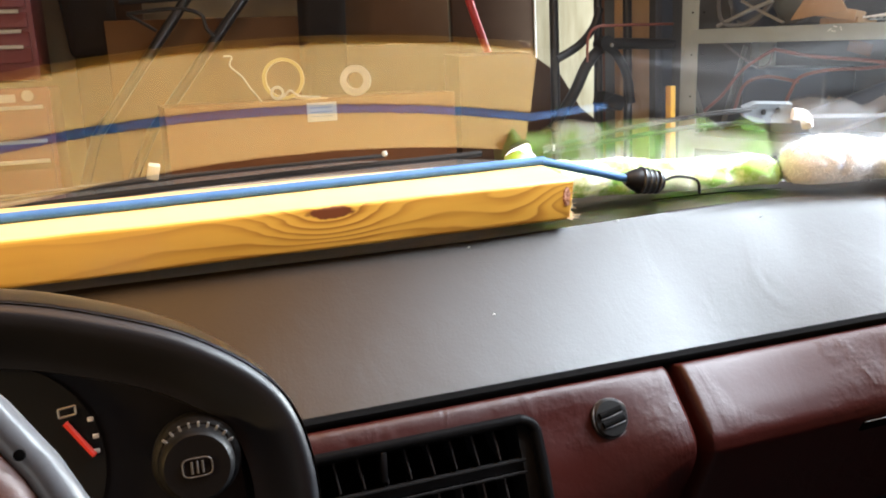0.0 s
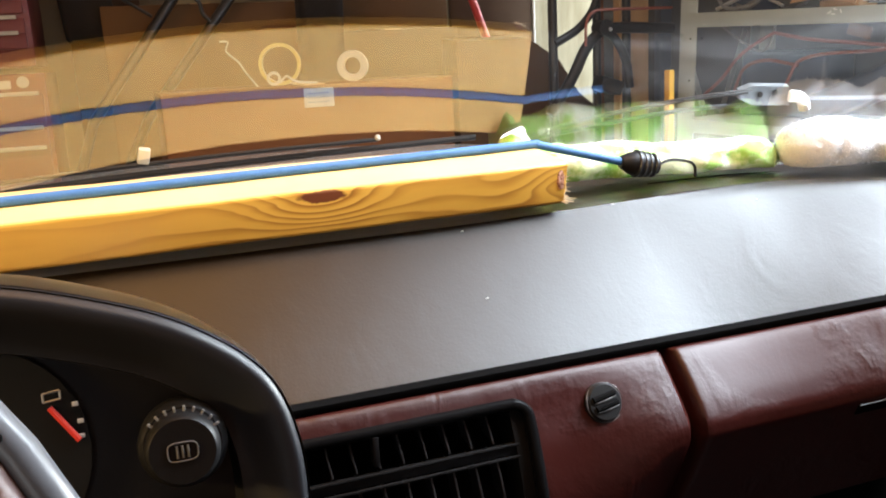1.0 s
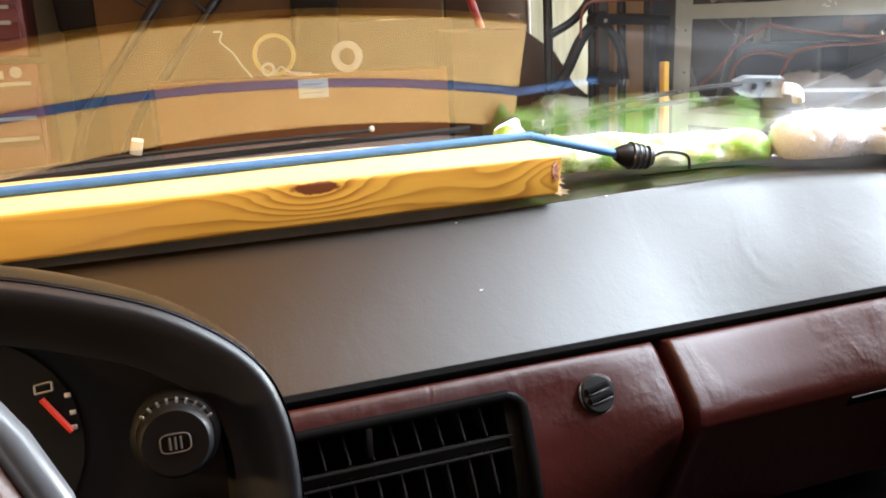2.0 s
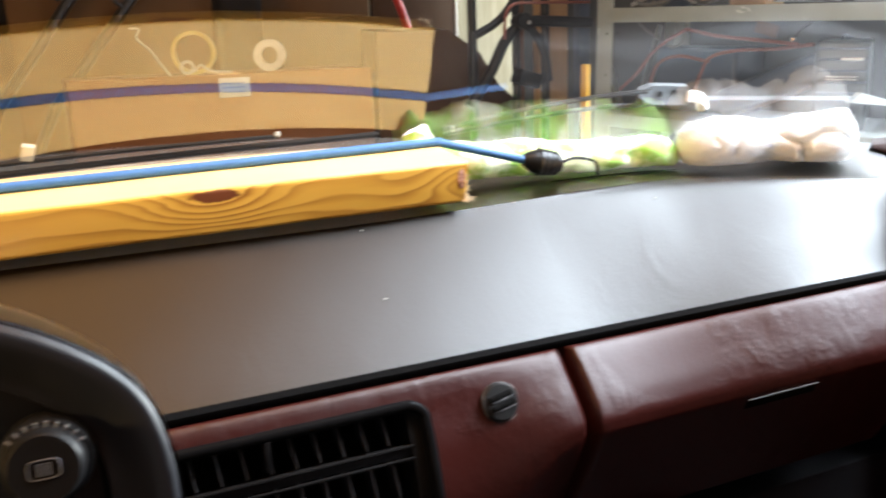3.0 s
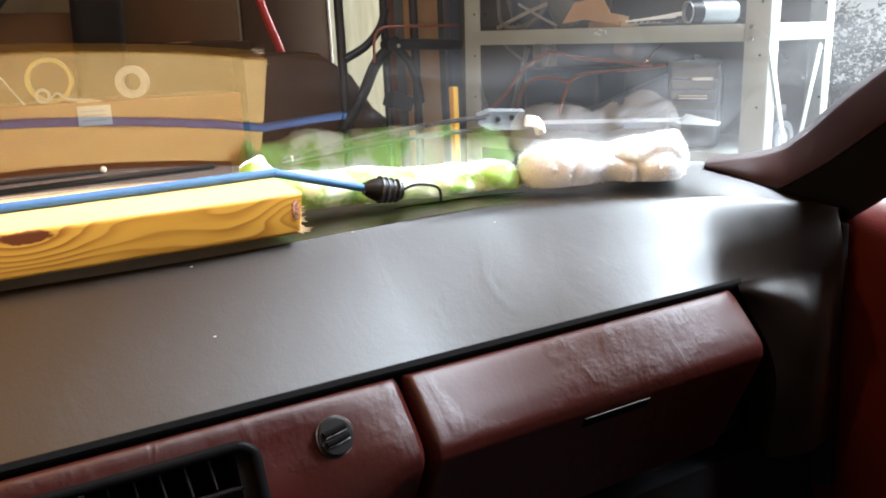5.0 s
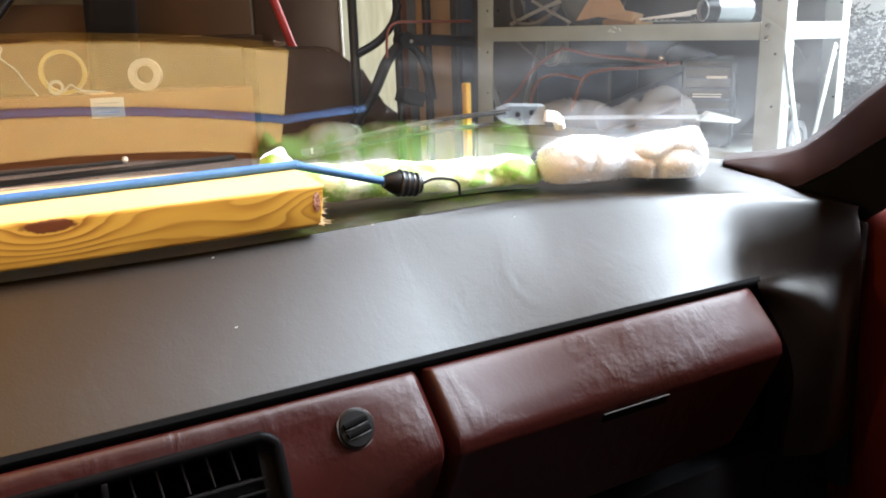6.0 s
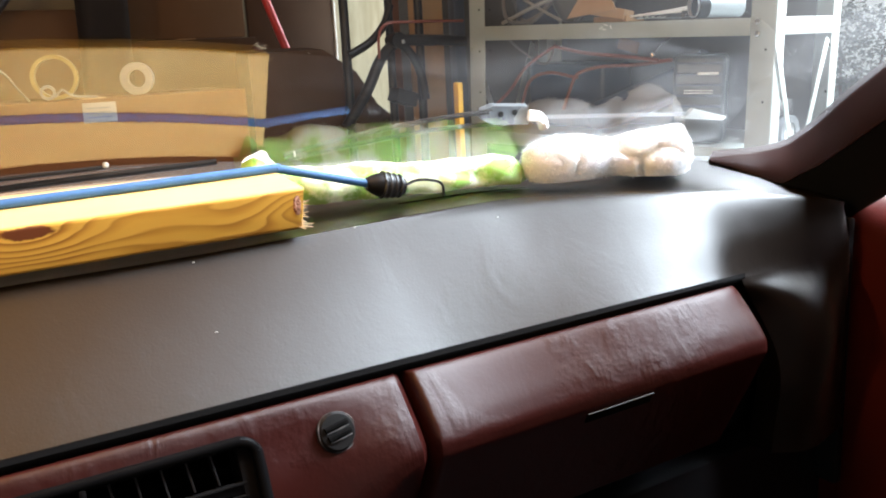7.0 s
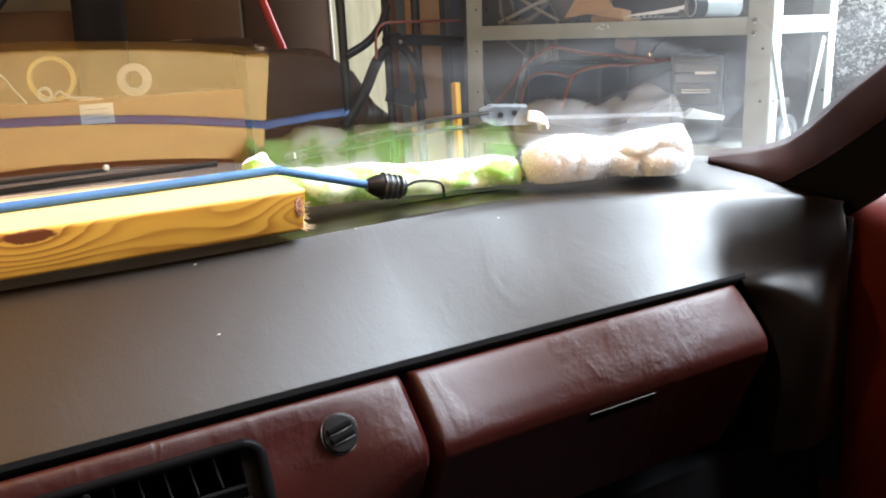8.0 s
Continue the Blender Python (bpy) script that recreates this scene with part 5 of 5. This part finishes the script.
def boards():
    t = thing("leaning_board", "dark brown plywood board leaning on the wall", "board", at=(1.13, 2.62, 0))
    part("sheet", block((0.27, 0.02, 1.9), (1.135, 2.62, 0.95), 0.003), M_CARDD, t)
    part("sheet_edge", block((0.008, 0.022, 1.9), (1.276, 2.618, 0.95), 0.002), M_WHITE, t, "pale edge of the board")
    t = thing("leaning_board", "dark brown panel beside the tool chest", "board", at=(0.02, 2.7, 0))
    part("sheet", block((0.20, 0.02, 1.9), (0.03, 2.88, 0.95), 0.003), M_CARDD, t)
    t = thing("plank", "tan upright wooden plank", "plank", at=(1.29, 2.1, 0))
    part("plank_body", block((0.090, 0.03, 1.75), (1.325, 2.14, 0.875), 0.003), M_WOODP, t)
    t = thing("dark_plank", "dark blue painted upright plank beside the shelf", "plank", at=(1.40, 2.1, 0))
    part("plank_body", block((0.034, 0.03, 1.75), (1.397, 2.10, 0.875), 0.003), M_NAVY, t)
    t = thing("plank", "narrow reddish-brown upright lath", "plank", at=(1.24, 2.2, 0))
    part("plank_body", block((0.022, 0.02, 1.75), (1.262, 2.20, 0.875), 0.002), M_BROWN, t)
    t = thing("wall_panel", "pale streaked insulation board against the wall", "panel", at=(1.2, 2.8, 0))
    part("board", block((0.42, 0.02, 1.9), (1.42, 2.82, 0.95), 0.003), M_INSUL, t)
    t = thing("red_pole", "red painted pole leaning among the boxes", "pole", at=(1.15, 2.58, 0))
    part("pole", tube([(0.975, 2.55, 1.52), (1.036, 2.55, 1.317), (1.085, 2.55, 1.178), (1.13, 2.55, 1.05), (1.45, 2.55, 0.02)], 0.012, 30, 10), M_RPOLE, t)
    # a black block stands in for the shadow in the gap between boxes
    t = thing("shadow_block", "black block standing in for the shadow between the boxes", "bag", at=(0.58, 2.55, 0.8))
    part("shadow_body", block((0.12, 0.10, 0.75), (0.580, 2.50, 1.42), 0.03, (0, 2, 0), 4), M_CLOTH_SHADOW, t)
    t = thing("dark_coat", "black cloth hanging beside the tool chest", "cloth", at=(-0.05, 2.6, 0.8))
    part("cloth_body", block((0.13, 0.08, 0.70), (-0.035, 2.60, 1.56), 0.025, (0, -5, 0), 4), M_CLOTH_SHADOW, t)
    # torn box with a slanted side
    t = thing("torn_carton", "dark brown carton with a slanted torn side", "box", "boxes", at=(1.0, 2.15, 0))
    bm = bmesh.new()
    outline = [(0.82, 0.55), (1.22, 0.55), (1.20, 0.985), (1.155, 1.02), (1.10, 1.105), (1.015, 1.163), (0.82, 1.163)]
    a = [bm.verts.new((x, 2.12, z)) for x, z in outline]
    b = [bm.verts.new((x + 0.03, 2.30, z + 0.01)) for x, z in outline]
    bm.faces.new(a)
    bm.faces.new(b[::-1])
    for i in range(len(a)):
        bm.faces.new((a[i], a[(i + 1) % 7], b[(i + 1) % 7], b[i]))
    part("carton_body", bm, M_CARDD, t, smooth=False)
    part("carton_base", block((0.40, 0.2, 0.55), (1.02, 2.21, 0.275), 0.004), M_CARDD, t)


boards()


def black_frame():
    t = thing("metal_stand", "black tubular steel stand with crossing arms", "stand", at=(1.15, 2.0, 0))
    for x, z0, r in ((1.02, 0.0, 0.011), (1.139, 0.0, 0.010), (1.222, 0.0, 0.011)):
        part("post", tube([(x, 2.0, z0), (x, 2.0, 1.7)], r, 2, 10, soft=False), M_BLACK, t)
    part("arm", tube([(1.000, 1.985, 0.98), (1.06, 1.985, 1.06), (1.10, 1.985, 1.13), (1.146, 1.985, 1.17), (1.20, 1.985, 1.175), (1.345, 1.985, 1.168)], 0.0135, 30, 10), M_BLACK, t)
    part("arm", tube([(1.02, 1.99, 1.145), (1.08, 1.99, 1.175), (1.12, 1.99, 1.215), (1.139, 1.99, 1.26)], 0.010, 20, 10), M_BLACK, t)
    part("arm", tube([(1.146, 1.985, 1.175), (1.18, 1.985, 1.15), (1.21, 1.985, 1.10), (1.222, 1.985, 1.03)], 0.011, 20, 10), M_BLACK, t)
    part("collar", lathe([(0, -0.02), (0.019, -0.02), (0.019, 0.02), (0, 0.02)], 18, (0, 1, 0), (1.143, 1.98, 1.176)), M_BLACK, t)
    part("foot_block", block((0.06, 0.05, 0.035), (1.150, 1.97, 1.040), 0.005, (0, 18, 0)), M_BLACK, t)
    part("bolt", lathe([(0, 0), (0.005, 0), (0.004, 0.003), (0, 0.004)], 12, (0, -1, 0), (1.152, 1.958, 1.172)), M_STEEL, t)
    t = thing("extension_cord", "thin orange cord draped over the stand", "cord", "cords", at=(1.15, 1.97, 1.1))
    part("strand", tube([(1.088, 1.965, 1.135), (1.092, 1.965, 1.19), (1.112, 1.965, 1.214), (1.16, 1.965, 1.218), (1.33, 1.965, 1.217)], 0.0035, 30, 8), M_CORD, t)
    t = thing("spirit_level", "yellow plastic handled tool standing upright", "tool", at=(1.145, 1.72, 0))
    part("yellow_body", block((0.013, 0.02, 0.50), (1.145, 1.71, 0.827), 0.003), M_YEL, t)
    part("base_block", block((0.06, 0.06, 0.58), (1.150, 1.73, 0.29), 0.006), M_GREY, t)


black_frame()

# ---- steel shelf, in its own frame ----
SHELF = pose(1.45, 1.2, 0, 0, 0, 14.4) @ pose(0, 0, 0, 1.7, 0, 0)


def shelf_item(name, label, category, group=""):
    o = new(name)
    o.empty_display_size = 0.02
    o.matrix_world = SHELF
    return tagged(o, label, category, group)


def spart(name, bm, mat, parent, label="", smooth=True):
    """A part given in the shelf's own frame: x into the shelf, y along it."""
    o = part(name, bm, mat, None, label, smooth)
    o.parent = parent
    return o


def shelf():
    t = shelf_item("steel_shelf", "grey painted steel shelving unit with bolted posts", "shelf")
    DEP, LEN = 0.30, 0.705
    for x, y in ((0, -0.028), (DEP, -0.028), (0, LEN - 0.036), (DEP, LEN - 0.036)):
        fx = 1 if x == 0 else -1
        post = join(block((0.0025, 0.047, 1.85), (x, y + 0.0235, 0.925), 0.0006), block((0.036, 0.0025, 1.85), (x + fx * 0.018, y if y < 0.3 else y + 0.047, 0.925), 0.0006))
        p = spart("post", post, M_SHELF, t)
        for k in range(5):
            z = 0.93 + k * 0.095
            # black discs laid on the post for the shade in its holes
            spart("bolt_hole", lathe([(0, 0), (0.0024, 0), (0.0024, 0.0006), (0, 0.0006)], 10, (-1, 0, 0), (x - 0.0014, y + 0.016, z)), M_SEAM, p)
            spart("bolt_hole", lathe([(0, 0), (0.0024, 0), (0.0024, 0.0006), (0, 0.0006)], 10, (0, -1, 0), (x + fx * 0.016, y - 0.0014, z)), M_SEAM, p)
    for z, h in ((1.145, 0.032), (0.905, 0.03), (0.45, 0.03), (1.62, 0.032)):
        spart("shelf_board", block((DEP, LEN + 0.02, 0.004), (DEP / 2, LEN / 2 - 0.01, z + h - 0.003), 0.0008), M_SHELF, t)
        spart("beam", block((0.003, LEN - 0.03, h), (-0.0005, LEN / 2 + 0.005, z + h / 2), 0.0008), M_SHELF, t)
        spart("beam", block((0.003, LEN - 0.03, h), (DEP + 0.0005, LEN / 2 + 0.005, z + h / 2), 0.0008), M_SHELF, t)
        spart("end_beam", block((DEP - 0.02, 0.003, h), (DEP / 2, -0.029, z + h / 2), 0.0008), M_SHELF, t)
        spart("end_beam", block((DEP - 0.02, 0.003, h), (DEP / 2, LEN + 0.001, z + h / 2), 0.0008), M_SHELF, t)
    # an added sheet keeps the space behind the shelf dark
    spart("back_panel", block((0.006, LEN + 0.62, 1.85), (DEP + 0.012, LEN / 2 + 0.30, 0.925), 0.001), M_BACK, t, "dark sheet standing in for the dark space behind the shelf")
    spart("bolt", lathe([(0, 0), (0.006, 0), (0.005, 0.003), (0, 0.004)], 14, (-1, 0, 0), (-0.0015, 0.005, 1.170)), M_CHROME, t)
    spart("bolt", lathe([(0, 0), (0.006, 0), (0.005, 0.003), (0, 0.004)], 14, (-1, 0, 0), (-0.0015, 0.005, 1.128 + 0.02)), M_CHROME, t)
    # crossing braces under the upper shelf at the ends
    for y in (-0.0315, LEN + 0.004):
        spart("brace", block((0.017, 0.002, 0.215), (0.045, y, 1.035), 0.0006, (0, -25, 0)), M_SHELF, t)
        spart("brace", block((0.017, 0.002, 0.215), (DEP - 0.112, y - 0.0025, 1.035), 0.0006, (0, 22, 0)), M_SHELF, t)


shelf()


def shelf_things():
    # hard case on the lower shelf
    t = shelf_item("tool_case", "grey hard plastic tool case with ribs and latches", "case")
    spart("case_body", block((0.16, 0.100, 0.172), (0.10, 0.115, 1.0225), 0.012, seg=3), M_CASE, t)
    for k in range(5):
        spart("rib", block((0.006, 0.086, 0.004), (0.019, 0.115, 1.010 + 0.021 * k), 0.002), M_NAVY, t)
    spart("stripe", block((0.003, 0.040, 0.005), (0.0165, 0.098, 1.074), 0.001), M_WHITE, t, "white stripe")
    for dz in (0, 0.005):
        spart("stripe", block((0.003, 0.055, 0.0018), (0.0165, 0.115, 1.036 + dz), 0.0005), M_PAPER, t, "thin pale stripes")
    t.matrix_world = SHELF @ pose(0.10, 0.165, 0, 0, 0, 24) @ pose(-0.10, -0.115, 0)
    t = shelf_item("power_tool", "dark blue-grey power tool lying on the shelf", "power tool")
    spart("tool_body", block((0.10, 0.25, 0.06), (0.12, 0.315, 1.012), 0.02, (-22, 0, 0), 4), M_NAVY, t)
    spart("tool_handle", tube([(0.12, 0.235, 1.045), (0.12, 0.20, 1.070), (0.12, 0.165, 1.105)], 0.020, 12, 10), M_NAVY, t)
    t = shelf_item("storage_bin", "dark plastic bin at the back of the shelf", "bin")
    spart("bin_body", block((0.12, 0.22, 0.15), (0.20, 0.54, 1.012), 0.012, seg=3), M_NAVY, t)
    # cords hanging under the upper shelf
    for pts in (([(0.02, 0.66, 0.99), (0.02, 0.61, 1.03), (0.02, 0.56, 1.085), (0.02, 0.49, 1.125), (0.02, 0.47, 1.127), (0.02, 0.40, 1.115), (0.02, 0.30, 1.107), (0.02, 0.22, 1.10)],
                             [(0.04, 0.47, 0.99), (0.04, 0.45, 1.04), (0.04, 0.43, 1.07), (0.04, 0.37, 1.085), (0.04, 0.28, 1.09), (0.04, 0.2, 1.10)],
                             [(0.05, 0.60, 0.99), (0.05, 0.575, 1.05), (0.05, 0.52, 1.07), (0.05, 0.44, 1.06)])):
        c = shelf_item("extension_cord", "looped orange-red cord hanging in the shelf", "cord", "cords")
        spart("strand", tube(pts, 0.0038, 40, 8), M_CORD, c)
    # upper shelf
    t = shelf_item("duct_pipe", "short grey metal pipe with a black collar on the shelf", "pipe")
    bm = ring(0.0215, 0.0195, 0.105, (0.85, -0.5, 0), (0.09, 0.135, 1.202))
    spart("pipe_wall", bm, M_PIPE, t)
    spart("pipe_collar", ring(0.0235, 0.0210, 0.024, (0.85, -0.5, 0), (0.090 - 0.038 * 0.862, 0.135 + 0.038 * 0.507, 1.202)), M_BLACK, t, "black rubber collar")
    # a black disc closes the pipe in place of the shade within
    spart("pipe_bore", lathe([(0, -0.001), (0.0194, -0.001), (0.0194, 0.001), (0, 0.001)], 28, (0.85, -0.5, 0), (0.090 - 0.044 * 0.862, 0.135 + 0.044 * 0.507, 1.202)), M_SEAM, t, "black disc for the shade inside the pipe")
    t = shelf_item("wire_rack", "white coated wire rack lying on the shelf", "rack")
    for k in range(6):
        spart("wire", tube([(0.05 + 0.03 * k, 0.19, 1.194 + 0.0045 * k), (0.04 + 0.03 * k, 0.30, 1.188 + 0.002 * k)], 0.0022, 2, 8, soft=False), M_WHITE, t)
    for y in (0.18, 0.29):
        spart("cross_wire", tube([(0.04, y, 1.185), (0.23, y, 1.185)], 0.003, 2, 8, soft=False), M_CHROME, t)
    t = shelf_item("wood_scrap", "pale sawn wood offcuts on the shelf", "wood scrap")
    spart("scrap", block((0.05, 0.10, 0.022), (0.06, 0.37, 1.199), 0.002, (10, 5, 8)), M_WOODP, t)
    spart("scrap", block((0.06, 0.09, 0.012), (0.08, 0.355, 1.184), 0.002, (0, 0, -6)), M_WOODP, t)
    t = shelf_item("bowl", "olive-grey plastic bowl on the upper shelf", "bowl")
    spart("bowl_wall", lathe([(0.03, 0.0), (0.05, 0.004), (0.075, 0.05), (0.082, 0.09), (0.078, 0.09), (0.07, 0.05), (0.045, 0.01), (0.0, 0.008)], 32, (0, 0, 1), (0.12, 0.475, 1.178)), M_OLIVE, t)
    t = shelf_item("bucket", "dark blue round tub on the upper shelf", "tub")
    spart("tub_wall", lathe([(0.0, 0.0), (0.05, 0.0), (0.062, 0.09), (0.058, 0.09), (0.047, 0.006), (0.0, 0.006)], 32, (0, 0, 1), (0.12, 0.605, 1.178)), M_NAVY, t)
    t = shelf_item("hose_coil", "grey hose coiled on the upper shelf", "hose")
    for i, (cy, cz, r, tilt) in enumerate(((0.60, 1.245, 0.066, 0.2), (0.575, 1.240, 0.060, -0.1), (0.47, 1.238, 0.058, 0.15))):
        loop = [(0.045 + 0.012 * i + 0.02 * math.cos(q * 2 + i), cy + r * math.cos(q), cz + r * math.sin(q) * (1 - abs(tilt) * 0.3) + tilt * 0.05 * math.cos(q)) for q in (2 * math.pi * j / 30 for j in range(31))]
        spart("hose_loop", tube(loop, 0.0045, 60, 8), M_GREY, t)
    t = shelf_item("metal_strut", "crossed silver struts lying on the upper shelf", "strut")
    spart("strut", tube([(0.03, 0.640, 1.183), (0.03, 0.555, 1.214), (0.035, 0.50, 1.232)], 0.0045, 12, 8), M_STEEL, t)
    spart("strut", tube([(0.04, 0.585, 1.235), (0.035, 0.52, 1.205), (0.03, 0.47, 1.184)], 0.0035, 12, 8), M_STEEL, t)
    t = shelf_item("card_scrap", "folded tan cardboard flap on the upper shelf", "cardboard")
    bm = bmesh.new()
    tri = [bm.verts.new(p) for p in ((0.03, 0.455, 1.188), (0.03, 0.330, 1.203), (0.035, 0.355, 1.240), (0.04, 0.430, 1.232))]
    f = bm.faces.new(tri)
    top = bmesh.ops.extrude_face_region(bm, geom=[f])
    bmesh.ops.translate(bm, vec=(0.004, 0, 0), verts=[v for v in top["geom"] if isinstance(v, bmesh.types.BMVert)])
    spart("flap", bm, M_WOODP, t, smooth=False)
    # a small sparkle on the beam, made of white scraps
    t = shelf_item("wrapper", "white scraps standing in for a glint on the shelf's edge", "wrapper")
    for dy, dz, ry in ((0.0, 0.0, 20), (0.012, -0.006, -35), (-0.012, -0.004, 60), (0.004, -0.009, 5)):
        spart("scrap", block((0.001, 0.009, 0.002), (-0.006, 0.330 + dy, 1.172 + dz), 0.0006, (ry, 10, 0)), M_WHITE, t)
    t = shelf_item("hanging_hook", "bright metal hook on a dark wire under the shelf", "hook")
    spart("wire", tube([(0.01, 0.185, 1.148), (0.01, 0.198, 1.138), (0.008, 0.2125, 1.128), (0.006, 0.2215, 1.114)], 0.0022, 14, 8), M_BLACK, t)
    spart("hook_tip", lathe([(0, -0.005), (0.005, -0.003), (0.006, 0.002), (0.003, 0.006), (0, 0.007)], 14, (0, 0.5, 1), (0.004, 0.2245, 1.110)), M_CHROME, t, "polished hook tip")
    t = shelf_item("paper_tag", "tan paper tag hanging under the shelf", "tag")
    spart("tag_sheet", block((0.001, 0.050, 0.024), (0.015, 0.288, 1.130), 0.0004, (14, 0, 0)), M_CARD, t)
    t = shelf_item("grey_cord", "pale grey cable looping under the shelf", "cord", "cords")
    spart("strand", tube([(0.03, 0.62, 1.144), (0.03, 0.575, 1.115), (0.03, 0.53, 1.092), (0.03, 0.50, 1.10), (0.03, 0.488, 1.14)], 0.003, 30, 8), M_GREYL, t)
    # castor of a trolley behind the shelf
    t = shelf_item("trolley_wheel", "grey castor wheel behind the shelf", "wheel")
    spart("tyre", ring(0.036, 0.022, 0.02, (0.1, 1, 0), (0.165, 0.01, 0.950)), M_GREY, t)
    spart("wheel_disc", lathe([(0, -0.006), (0.022, -0.006), (0.022, 0.006), (0, 0.006)], 24, (0.1, 1, 0), (0.165, 0.01, 0.950)), M_WHITE, t)
    spart("wheel_fork", block((0.085, 0.04, 0.035), (0.155, 0.03, 1.002), 0.010), M_BLACK, t)


shelf_things()
